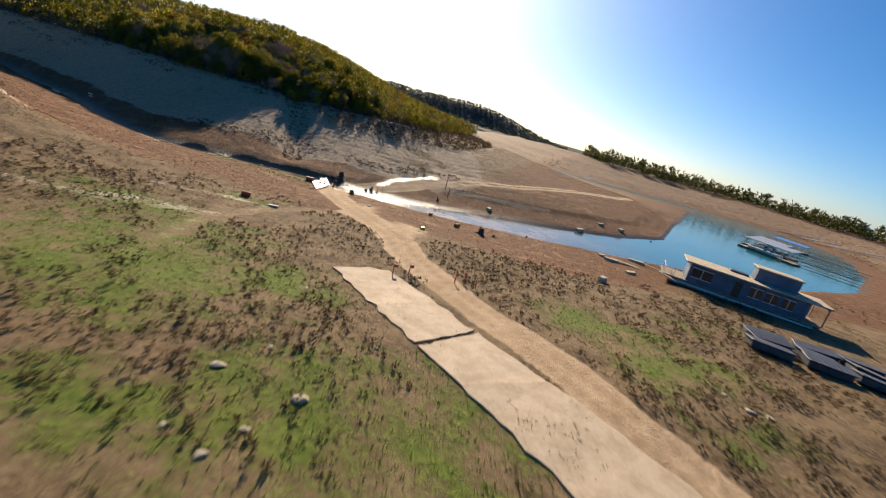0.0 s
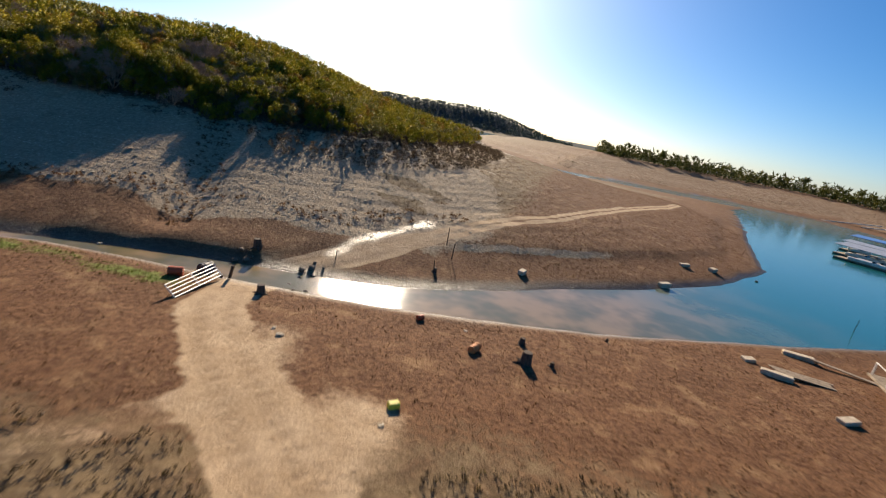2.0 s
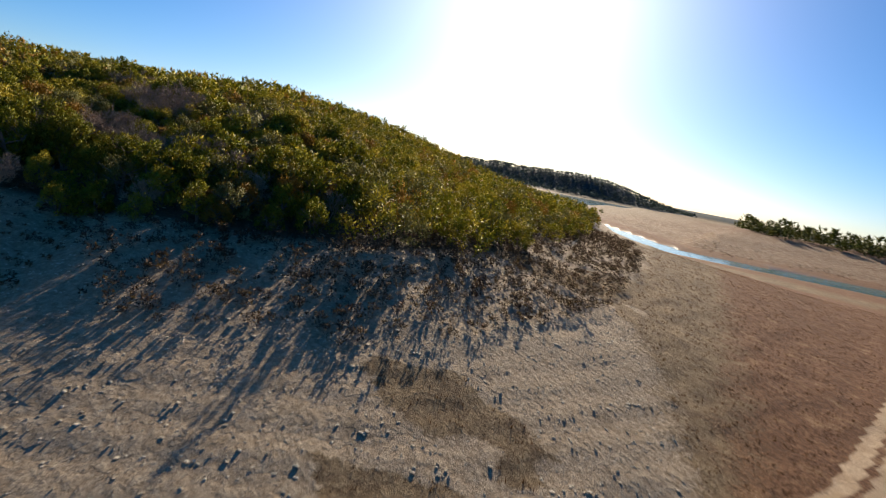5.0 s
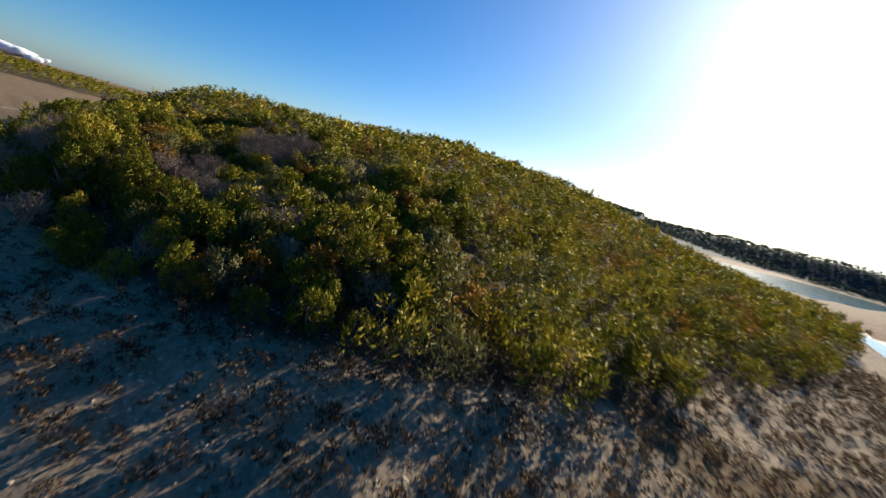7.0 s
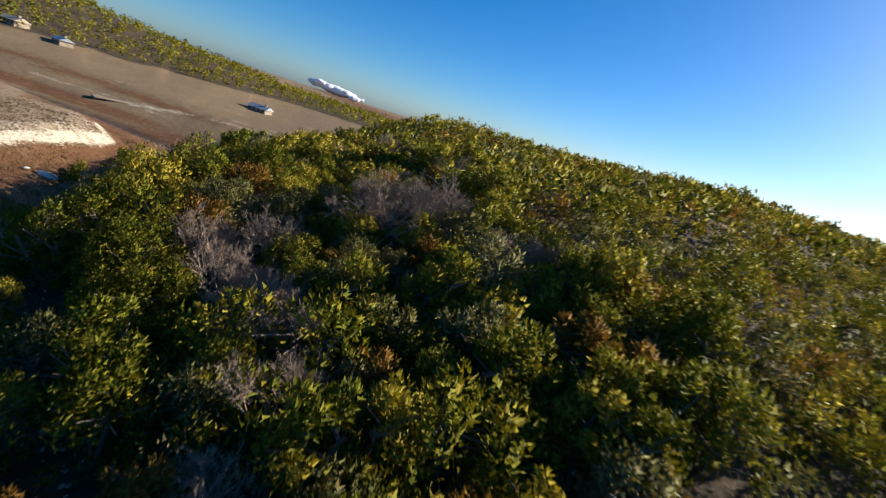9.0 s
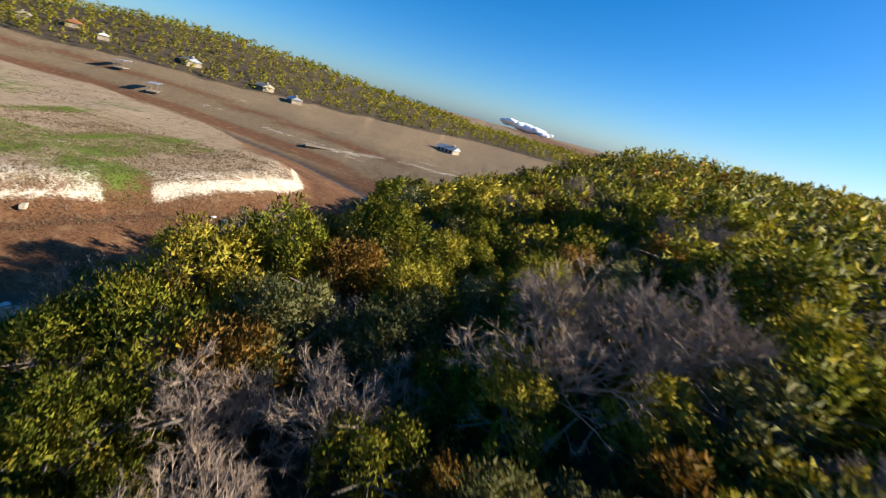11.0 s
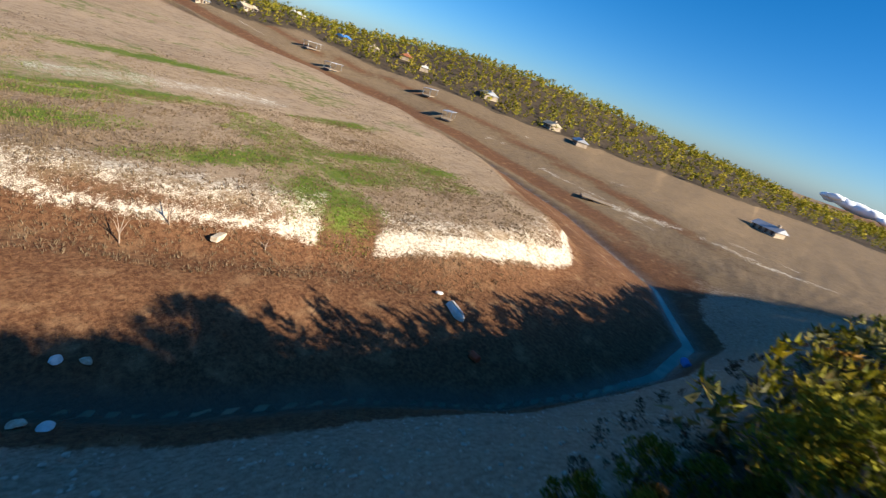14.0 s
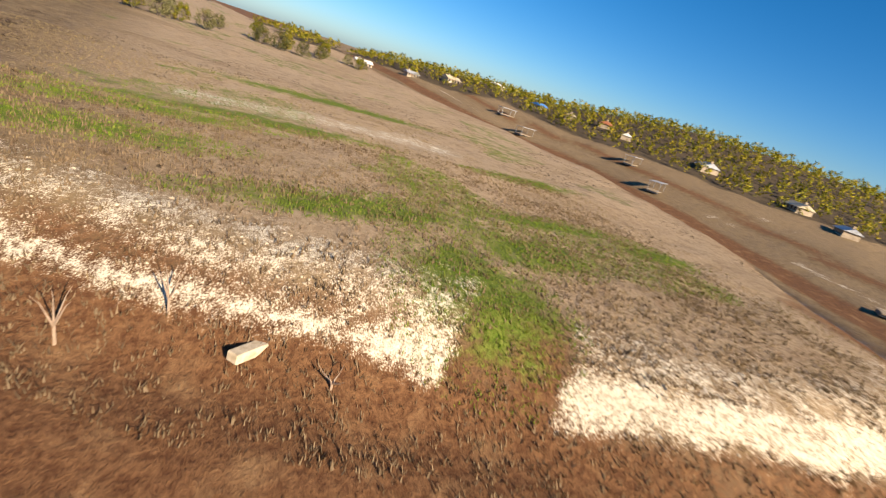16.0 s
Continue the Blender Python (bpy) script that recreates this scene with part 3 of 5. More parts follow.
LIGHT = [
    leafy_tree("juniper_tree", "dense dark green juniper on the wooded slope", M_JUNIPER, 5.2, 2.3, 41, 42, 66, 0.19),
    leafy_tree("juniper_tree", "tall dark green juniper on the wooded slope", M_JUNIPER, 5.8, 2.1, 42, 42, 66, 0.19),
    leafy_tree("juniper_tree", "broad dark green juniper on the wooded slope", M_JUNIPER, 4.4, 2.6, 43, 42, 66, 0.19),
    leafy_tree("oak_tree", "olive green live oak among the junipers", M_OLIVE, 4.9, 2.5, 44, 42, 66, 0.19),
    leafy_tree("oak_tree", "rust-tinged oak among the junipers", M_RUST, 4.4, 2.2, 45, 42, 66, 0.19),
]
BARES = [bare_tree("leafless grey oak among the junipers", h, s) for h, s in ((5.0, 11), (4.4, 12), (5.4, 13))]


def place(ob, x, y, turn, scale, sink=0.1, first={}):
    m = pose(x, y, ground_z(x, y) - sink, 0, 0, turn) @ Matrix.Scale(scale, 4)
    if ob.name not in first:
        first[ob.name] = True
        ob.matrix_basis = m
        return ob
    c = copy_thing(ob, Matrix.Identity(4))
    c.matrix_basis = m
    return c


# spots in the woods: near ones are trees of their own, the rest one sheet of far woods
def wood_spots(x0, x1, y0, y1, gap, r):
    xs, ys = np.meshgrid(np.arange(x0, x1, gap), np.arange(y0, y1, gap))
    xs, ys = xs.ravel() + r.uniform(-0.42, 0.42, xs.size) * gap, ys.ravel() + r.uniform(-0.42, 0.42, ys.size) * gap
    return xs, ys


r = np.random.default_rng(5)
xs, ys = wood_spots(-92, -14, 89, 134, 2.15, r)
s, _, sd = along(xs, ys, WOODS)
keep = (sd > 0) & (s > 0.8) & (s < 30)
near = [(x, y) for x, y in zip(xs[keep], ys[keep])]
near.sort(key=lambda p: (p[0] + 47) ** 2 + (p[1] - 104) ** 2)
BARE_SPOTS = [(-43.4, 99.6, 6.4), (-41.2, 102.9, 6.0), (-42.2, 106.6, 5.6), (-44.8, 112.4, 7.0), (-45.2, 116.2, 7.0), (-65, 112, 6.4), (-50.4, 97.6, 5.6), (-46.2, 95.4, 5.4), (-47.6, 97.9, 6.2),
              (-54.0, 97.0, 5.4), (-80, 119, 6.5), (-57.6, 122, 6.6), (-36, 106.5, 5.4), (-47.2, 113.6, 6.6), (-50.2, 94.2, 4.6)]
near = [p for p in near[:345] if min(math.hypot(p[0] - a, p[1] - b) for a, b, _ in BARE_SPOTS) > 1.3][:298]
NEAR_R2 = max((p[0] + 47) ** 2 + (p[1] - 104) ** 2 for p in near)
for k, (x, y) in enumerate(near):
    pick = r.random()
    if pick < 0.1:
        ob = BARES[r.integers(3)]
    elif k < 90:
        ob = KINDS[r.integers(4)] if pick < 0.72 else KINDS[4 + (pick > 0.88)]
    else:
        ob = LIGHT[r.integers(3)] if pick < 0.72 else LIGHT[3 + (pick > 0.88)]
    edge = float(along(np.array([x]), np.array([y]), WOODS)[0][0])
    keep_off = min(math.hypot(x - px, y - py) for px, py in ((-38, 107), (-43, 104), (-47, 102), (-51, 99), (-55, 96.5), (-59, 93)))
    tall = 1.22 if -54 < x < -40 and 98 < y < 106 else 0.82 if -62 < x < -36 and y < 119 else 0.75 if keep_off < 6 and x < -53 else 1.05
    young = tall if x < -38 else 0.55 + 0.45 * float(smooth(0, 12, edge)) if x < -20 else 0.9
    young *= 0.45 if x < -60 and y < 101 else 1.0
    place(ob, float(x), float(y), r.uniform(0, 360), r.uniform(0.62, 0.95) * young * (1.3 if pick < 0.1 else 1.0))


def far_woods(name, label, spots, heights, material, seed, lobes=8, leaves=10, size=0.44):
    r = np.random.default_rng(seed)
    stock = [crown_tris(1.0, 0.5, lobes, leaves, size / 4, r, 0.12) for _ in range(10)]
    zz = land(spots[:, 0], spots[:, 1])[0]
    out = []
    for (x, y), z, h in zip(spots, zz, heights):
        a = r.uniform(0, 6.28)
        t = stock[r.integers(10)] * h
        c, s_ = math.cos(a), math.sin(a)
        t = np.stack([t[..., 0] * c - t[..., 1] * s_, t[..., 0] * s_ + t[..., 1] * c, t[..., 2]], -1)
        t[:, :3] += [x, y, z - 0.3]
        out.append(t)
    return tagged(soup(name, np.concatenate(out), material), label, "woods", kind="stuff")


def spots_where(x0, x1, y0, y1, gap, test, seed):
    r = np.random.default_rng(seed)
    xs, ys = wood_spots(x0, x1, y0, y1, gap, r)
    ok = test(xs, ys)
    return np.stack([xs[ok], ys[ok]], -1)


def on_hill(x, y):
    s, _, sd = along(x, y, WOODS)
    return (sd > 0) & (s > 1.0) & (((x + 47) ** 2 + (y - 104) ** 2 > NEAR_R2) | (s > 29) | (x > -14) | (y > 133.5))


sp = spots_where(-230, 10, 92, 270, 2.5, on_hill, 21)
kk = np.random.default_rng(3).random(len(sp))
hh = np.random.default_rng(4).uniform(2.4, 4.2, len(sp))
close = (sp[:, 0] > -48) & (sp[:, 1] < 172)
thin = ~close | (np.random.default_rng(12).random(len(sp)) < 0.84)
hh = np.where(close, np.random.default_rng(13).uniform(1.9, 5.0, len(sp)), hh)
sp, kk, hh, close = sp[thin], kk[thin], hh[thin], close[thin]
far_woods("slope_woods", "dark green junipers on the hill's lit shoulder", sp[close & (kk < 0.74)], hh[close & (kk < 0.74)], M_JUNIPER_WOODS, 36, 18, 48, 0.17)
far_woods("slope_woods_olive", "pale olive oaks on the hill's lit shoulder", sp[close & (kk >= 0.74) & (kk < 0.93)], hh[close & (kk >= 0.74) & (kk < 0.93)], M_OLIVE_WOODS, 37, 18, 48, 0.17)
far_woods("slope_woods_rust", "rust-tinged oaks on the hill's lit shoulder", sp[close & (kk >= 0.93)], hh[close & (kk >= 0.93)], M_RUST_WOODS, 38, 18, 48, 0.17)
sp, kk, hh = sp[~close], kk[~close], hh[~close]
far_woods("hill_woods", "dense dark green juniper woods covering the hill", sp[kk < 0.7], hh[kk < 0.7], M_JUNIPER_WOODS, 31)
far_woods("hill_woods_olive", "olive green oaks scattered through the hill woods", sp[(kk >= 0.7) & (kk < 0.93)], hh[(kk >= 0.7) & (kk < 0.93)], M_OLIVE_WOODS, 32)
far_woods("hill_woods_rust", "rust-tinged oaks scattered through the hill woods", sp[kk >= 0.93], hh[kk >= 0.93], M_RUST_WOODS, 33)


def across_valley(x, y):
    z = land(x, y)[1]["forest"]
    return (z > 0.6) & ((x < -190) | (y < -95))


sp = spots_where(-500, 20, -340, 330, 6.3, across_valley, 22)
far_woods("valley_woods", "green juniper woods on the hills across the valley", sp, np.random.default_rng(6).uniform(2.4, 5.4, len(sp)), M_JUNIPER_WOODS, 34, 6, 10, 0.58)


def beyond_lake(x, y):
    return (land(x, y)[0] > 3) & (y > 1300)


# woods far off, their haze painted into the leaf colour
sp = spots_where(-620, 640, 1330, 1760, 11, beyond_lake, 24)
far_woods("lake_woods", "dark woods coloured with a blue haze tint on the hills beyond the lake", sp, np.random.default_rng(9).uniform(5, 12, len(sp)), M_HAZE_TINT_WOODS, 39, 5, 8, 0.9)


def right_shore(x, y):
    d, w, side = along(x, y, CREEK)
    return (side < 0) & (d - w > 95) & (d - w < 165) & (x > 60) & (x > 0.25 * y) & (fractal(x, y, 45, 2) > 0.44)


sp = spots_where(80, 620, 90, 620, 5.2, right_shore, 23)
far_woods("shore_woods", "trees coloured dark for shade along the top of the far shore", sp, 4.5 + 7.5 * np.random.default_rng(8).random(len(sp)) ** 1.6, M_SHADE_LEAF, 35, 6, 9, 0.6)


# ---------------------------------------------------------------- materials of things
M_CONCRETE = simple("weathered_concrete", (0.5, 0.395, 0.28), (0.4, 0.305, 0.205), 0.9, scale=0.8, bump=0.5)
M_STONE = simple("limestone", (0.55, 0.47, 0.35), (0.36, 0.29, 0.2), 0.9, scale=2.5, bump=0.8, dist=0.05)
M_BROWNSTONE = simple("brown_stone", (0.22, 0.16, 0.11), (0.12, 0.09, 0.065), 0.9, scale=3, bump=0.8, dist=0.05)
M_BLUESIDING = simple("blue_siding", (0.11, 0.15, 0.21), (0.08, 0.11, 0.16), 0.6, scale=1.2)
M_TANROOF = simple("tan_roof", (0.5, 0.41, 0.28), (0.4, 0.32, 0.22), 0.7, scale=0.9)
M_WHITE = simple("weathered_white", (0.74, 0.72, 0.66), (0.58, 0.55, 0.48), 0.6, scale=2)
M_DARK = simple("black_plastic", (0.03, 0.033, 0.042), (0.055, 0.058, 0.07), 0.5, scale=2, spec=0.5)
M_WOOD = simple("grey_boards", (0.33, 0.26, 0.18), (0.2, 0.15, 0.1), 0.85, scale=3)
M_STUMP = simple("dark_wood", (0.11, 0.075, 0.05), (0.06, 0.04, 0.03), 0.9, scale=5)
M_STEEL = simple("galvanised_steel", (0.5, 0.5, 0.48), (0.36, 0.36, 0.35), 0.45, 0.7, scale=4)
M_RED = simple("faded_red_plastic", (0.55, 0.09, 0.03), (0.42, 0.07, 0.03), 0.5, scale=5)
M_ORANGE = simple("orange_foam", (0.6, 0.22, 0.06), (0.45, 0.17, 0.06), 0.7, scale=5)
M_FOAM = simple("dirty_foam", (0.6, 0.5, 0.36), (0.42, 0.33, 0.22), 0.8, scale=3)
M_BLUE = simple("blue_canvas", (0.06, 0.22, 0.55), (0.05, 0.16, 0.4), 0.7, scale=3)
M_WALL = simple("house_wall", (0.4, 0.32, 0.23), (0.28, 0.22, 0.16), 0.85, scale=1)
M_GREYROOF = simple("grey_metal_roof", (0.45, 0.46, 0.48), (0.33, 0.34, 0.36), 0.45, 0.3, scale=1)
M_REDROOF = simple("terracotta_roof", (0.42, 0.16, 0.08), (0.3, 0.11, 0.06), 0.8, scale=1)


def glass_material():
    m = Mat("dark_glass", 0.05, 0, 0.6)
    return m.done(m.mix(m.noise(2), (0.012, 0.014, 0.018), (0.03, 0.034, 0.04)))


M_GLASS = glass_material()
STRAW_COLS = ((0.34, 0.26, 0.14), (0.22, 0.15, 0.075), (0.27, 0.2, 0.1))
M_STRAW = leaf_material("straw_grass", STRAW_COLS, 0.9)
M_DEADWEED = leaf_material("dead_weeds", ((0.16, 0.11, 0.065), (0.24, 0.17, 0.105), (0.12, 0.08, 0.05)))
M_RUSSET = leaf_material("russet_weeds", ((0.20, 0.10, 0.05), (0.13, 0.062, 0.032), (0.25, 0.14, 0.075)), 0.9)
M_FRESH = leaf_material("fresh_grass", ((0.10, 0.16, 0.015), (0.16, 0.2, 0.03), (0.2, 0.2, 0.05)), 0.8)
M_BRUSH = leaf_material("dry_brush", ((0.075, 0.052, 0.04), (0.115, 0.085, 0.066), (0.085, 0.05, 0.034)), 0.9)


def thing(name, label, category, at, turn=0.0, group="", tilt=(0, 0), sink=0.0):
    x, y = at[:2]
    z = at[2] if len(at) > 2 else ground_z(x, y) - sink
    ob = tagged(new(name), label, category, group)
    ob.matrix_basis = pose(x, y, z, tilt[0], tilt[1], turn)
    return ob


def stone_mesh(seed, flat=0.6, subdiv=2):
    r = np.random.default_rng(seed)
    bm = bmesh.new()
    bmesh.ops.create_icosphere(bm, subdivisions=subdiv, radius=0.5)
    axes = r.normal(size=(7, 3))
    axes /= np.linalg.norm(axes, axis=1)[:, None]
    cuts = r.uniform(0.2, 0.42, 7)
    for v in bm.verts:
        p = np.array(v.co)
        for a, c in zip(axes, cuts):
            over = p @ a - c
            if over > 0:
                p = p - a * over * 0.85
        v.co = p * [1, 0.8, flat] + r.normal(size=3) * 0.012
    return bm


def rock(at, size, seed, label="pale limestone rock lying on the dry lake bed", material=None, group="loose rocks on the lake bed", flat=0.3):
    ob = part("rock", stone_mesh(seed, flat), material or M_STONE, None)
    x, y = at
    ob.matrix_basis = pose(x, y, ground_z(x, y) + size * flat * 0.22, 0, 0, seed * 47 % 360) @ Matrix.Scale(size, 4)
    return tagged(ob, label, "rock", group)


# ---------------------------------------------------------------- old boat ramp
def slab(corners, label, seed):
    """A broken concrete slab, thick, with ragged edges, draped on the slope."""
    r = np.random.default_rng(seed)
    edge = []
    for (x0, y0), (x1, y1) in zip(corners, corners[1:] + corners[:1]):
        n = max(3, round(math.hypot(x1 - x0, y1 - y0) / 0.7))
        for i in range(n):
            u = i / n
            j = 0.1 if i else 0.05
            edge.append((x0 + u * (x1 - x0) + r.normal() * j, y0 + u * (y1 - y0) + r.normal() * j))
    bm = bmesh.new()
    top = [bm.verts.new((x, y, ground_z(x, y) + 0.085 + r.normal() * 0.01)) for x, y in edge]
    low = [bm.verts.new((v.co.x, v.co.y, v.co.z - 0.45)) for v in top]
    bm.faces.new(top)
    bm.faces.new(low[::-1])
    for i in range(len(top)):
        k = (i + 1) % len(top)
        bm.faces.new((top[i], low[i], low[k], top[k]))
    bmesh.ops.recalc_face_normals(bm, faces=bm.faces)
    bmesh.ops.triangulate(bm, faces=bm.faces)
    return tagged(part("concrete_slab", bm, M_CONCRETE, None), label, "slab", "slabs of the old ramp")


slab([(-6.4, 32.4), (-2.7, 34.9), (3.5, 27.6), (0.3, 23.9)], "cracked pale concrete slab beside the dirt track", 3)
slab([(0.5, 23.6), (3.8, 27.3), (12.2, 17.6), (16, 8), (11.5, 5), (6.2, 16.8)], "broad worn concrete ramp slab dusted with earth", 4)


# ---------------------------------------------------------------- houseboat
def houseboat():
    base = thing("houseboat", "stranded blue houseboat with a tan flat roof on dry ground", "houseboat", (39.6, 61.3), -21.8, sink=-0.05)
    for y in (-1.9, 1.9):
        bm = bmesh.new()
        bmesh.ops.create_cone(bm, cap_ends=True, segments=12, radius1=0.42, radius2=0.42, depth=16.4, matrix=pose(0, y, 0.4, 0, 90, 0))
        part("pontoon", bm, M_STEEL, base, "dull metal pontoon")
    part("deck", box((18.2, 5.2, 0.16), (-0.4, 0, 0.88)), M_WOOD, base, "grey board deck", 0.02)
    cabin = part("cabin", box((13.6, 4.7, 2.35), (0.2, 0, 2.13)), M_BLUESIDING, base, "faded blue siding", 0.03)
    for x in np.arange(-6.4, 7.0, 0.68):
        part("seam", box((0.04, 0.03, 2.3), (float(x), -2.365, 2.13)), M_BLUESIDING, cabin)
    for x, wd in ((-5.0, 2.4), (1.2, 1.3), (3.0, 1.3), (4.8, 1.3)):
        w = part("window", box((wd, 0.05, 1.15), (x, -2.38, 2.25)), M_GLASS, base, "dark sliding window")
        part("frame", box((wd + 0.14, 0.06, 0.07), (x, -2.4, 2.86)), M_WHITE, w)
        part("frame", box((wd + 0.14, 0.06, 0.07), (x, -2.4, 1.64)), M_WHITE, w)
        part("frame", box((0.07, 0.06, 1.2), (x, -2.41, 2.25)), M_WHITE, w)
    part("door", box((0.85, 0.05, 1.95), (-0.8, -2.38, 1.95)), M_STUMP, base, "dark door")
    roof = part("roof", box((16.4, 5.6, 0.16), (0.9, 0, 3.42)), M_TANROOF, base, "flat tan roof", 0.03)
    for x in np.arange(-6.6, 9.0, 1.3):
        part("batten", box((0.06, 5.5, 0.03), (float(x), 0, 3.515)), M_TANROOF, roof)
    hatch = part("hatch", box((2.2, 1.5, 0.22), (-0.6, 1.6, 3.6)), M_DARK, base, "dark roof hatch", 0.03)
    upper = part("upper_cabin", box((4.9, 2.6, 1.6), (3.4, 1.1, 4.3)), M_BLUESIDING, base, "small blue upper cabin", 0.03)
    part("roof", box((5.3, 3.0, 0.14), (3.4, 1.1, 5.16)), M_TANROOF, upper, "tan roof of the upper cabin", 0.03)
    for y in (-2.5, 2.5):
        part("post", box((0.13, 0.13, 2.4), (8.8, y, 2.16)), M_WOOD, base)
    part("beam", box((0.14, 5.3, 0.2), (8.8, 0, 3.24)), M_WOOD, base)
    for y in (-2.4, 0, 2.4):
        part("post", box((0.07, 0.07, 0.95), (-9.3, y, 1.43)), M_WHITE, base)
    for x in (-8.1, -7.0):
        part("post", box((0.07, 0.07, 0.95), (x, -2.45, 1.43)), M_WHITE, base)
    part("rail", box((0.06, 5.0, 0.06), (-9.3, 0, 1.9)), M_WHITE, base, "white deck rail")
    part("rail", box((2.4, 0.06, 0.06), (-8.1, -2.45, 1.9)), M_WHITE, base, "white deck rail")
    part("slide", box((2.6, 0.7, 0.12), (-8.6, -3.4, 0.75), (0, 14, 8)), M_FOAM, base, "pale plank leaning on the bow")


def planks(name, label, at, turn, n, ln, wd, category="boards"):
    base = thing(name, label, category, at, turn)
    for i in range(n):
        part("board", box((ln * (0.9 + 0.08 * math.sin(i * 5)), wd, 0.06), (0.1 * math.sin(i * 3), (i - n / 2) * (wd + 0.03), 0.22), (0, 1.5, 0)), M_WOOD, base)
    for x in (-ln * 0.35, ln * 0.35):
        part("joist", box((0.14, n * (wd + 0.03), 0.2), (x, 0, 0.09)), M_STUMP, base)


houseboat()
planks("gangway", "weathered plank gangway beside the houseboat", (26.4, 66.2), -15, 4, 4.4, 0.26, "gangway")
planks("gangway", "old plank walkway lying near the water", (32.5, 69.8), -35, 2, 5.0, 0.22, "gangway")

# floating dock sections
dock_r = np.random.default_rng(9)
for i in range(9):
    row, col = divmod(i, 3)
    base = thing("dock_section", "black plastic floating dock section stranded on grass", "dock section", (29.6 + 4.1 * col + 1.3 * row + dock_r.normal() * 0.2, 39.6 - 0.9 * col + 2.3 * row),
                 -16 + dock_r.normal() * 5, "stranded dock sections", (dock_r.normal() * 3, dock_r.normal() * 3))
    part("float", box((3.3, 1.7, 0.6), (0, 0, 0.38)), M_DARK, base, "", 0.06)
    top = part("deck", box((3.6, 1.95, 0.1), (0, 0, 0.74)), M_DARK, base, "dark ribbed deck", 0.02)
    for x in np.arange(-1.5, 1.6, 0.5):
        part("rib", box((0.06, 1.9, 0.03), (float(x), 0, 0.8)), M_DARK, top)


# ---------------------------------------------------------------- ford and creek
def gate():
    base = thing("metal_gate", "fallen grey tubular gate beside the flooded ford", "gate", (-16.2, 62.2), 84, tilt=(12, 0))
    for i in range(5):
        part("rail", box((4.6, 0.05, 0.05), (0, 0.2 * i - 0.4, 0.2 + 0.12 * i)), M_STEEL, base)
    for x in (-2.3, 0, 2.3):
        part("upright", box((0.06, 1.0, 0.06), (x, 0, 0.44), (31, 0, 0)), M_STEEL, base)
    part("post", box((0.16, 0.16, 1.0), (2.9, -0.7, 0.4)), M_STUMP, base, "dark timber post")


gate()


def float_drum(at, label, material, turn, ln=0.9, rad=0.3):
    base = thing("float_drum", label, "drum", at, turn, "stranded drums and floats")
    bm = bmesh.new()
    bmesh.ops.create_cone(bm, cap_ends=True, segments=16, radius1=rad, radius2=rad, depth=ln, matrix=pose(0, 0, rad * 0.85, 0, 90, 0))
    body = part("body", bm, material, base, "", 0.02)
    for x in (-ln * 0.28, ln * 0.28):
        bm = bmesh.new()
        bmesh.ops.create_cone(bm, cap_ends=True, segments=16, radius1=rad * 1.06, radius2=rad * 1.06, depth=0.05, matrix=pose(x, 0, rad * 0.85, 0, 90, 0))
        part("hoop", bm, material, body)


float_drum((-18.0, 63.2), "faded red plastic drum at the creek's edge", M_RED, 20)
float_drum((-17.0, 65.2), "black plastic drum by the ford", M_DARK, 70, 0.9, 0.45)
float_drum((-18.1, 44.8), "small red drum on the dry bank", M_RED, 10, 0.8, 0.22)
float_drum((-1.5, 64.2), "small red float near the pool's edge", M_RED, 40, 0.5, 0.18)
float_drum((-82.9, 84.8), "red plastic drum in the shaded creek bed", M_RED, 80, 0.8, 0.3)
float_drum((2.2, 60.8), "orange foam float lying in dry weeds", M_ORANGE, 60, 0.9, 0.25)
float_drum((-105.4, 96.6), "pale blue drum beside the creek", M_BLUE, 30, 1.2, 0.4)


def marker(at, h, seed, label, head=None):
    """A thin leaning stake."""
    r = np.random.default_rng(seed)
    base = thing("marker_stake", label, "stake", at, 0, "marker stakes along the track")
    soup("stake", limb((0, 0, -0.2), (r.normal() * 0.1, r.normal() * 0.1, h), 0.05, 0.035, 6), M_STUMP if head is None else M_RED, base)
    if head:
        part("flag", box((0.3, 0.03, 0.22), (0.14, 0, h - 0.1), (0, 0, r.uniform(0, 90))), M_RED, base, "faded red flag")


for i, (x, y) in enumerate(((-2.4, 34.4), (-1.3, 35), (2.2, 36.2), (2.8, 36.9), (3.9, 36.5))):
    marker((x, y), 0.8, i, "short red marker stake beside the track", True)
for i, (x, y, h) in enumerate(((-0.6, 79.8, 1.7), (0.1, 77.4, 1.5), (-1.3, 74.4, 0.9), (-9.6, 71.8, 0.8), (45, 84, 2.2))):
    marker((x, y), h, 20 + i, "dark weathered timber stake by the water")


def stump(at, size, seed, label="dark rotten stump on the dry lake bed"):
    r = np.random.default_rng(seed)
    base = thing("stump", label, "stump", at, seed * 70, "stumps on the lake bed")
    soup("stem", np.concatenate([limb((0, 0, -0.2), (0.1, 0, size), size * 0.55, size * 0.4, 9), limb((0.1, 0, size), (0.1, 0, size + 0.02), size * 0.4, 0.01, 9)]), M_STUMP, base)
    for k in range(5):
        a = r.uniform(0, 6.28)
        soup("root", limb((0, 0, size * 0.2), (math.cos(a) * size * 1.1, math.sin(a) * size * 1.1, -0.05), size * 0.2, size * 0.06, 5), M_STUMP, base)


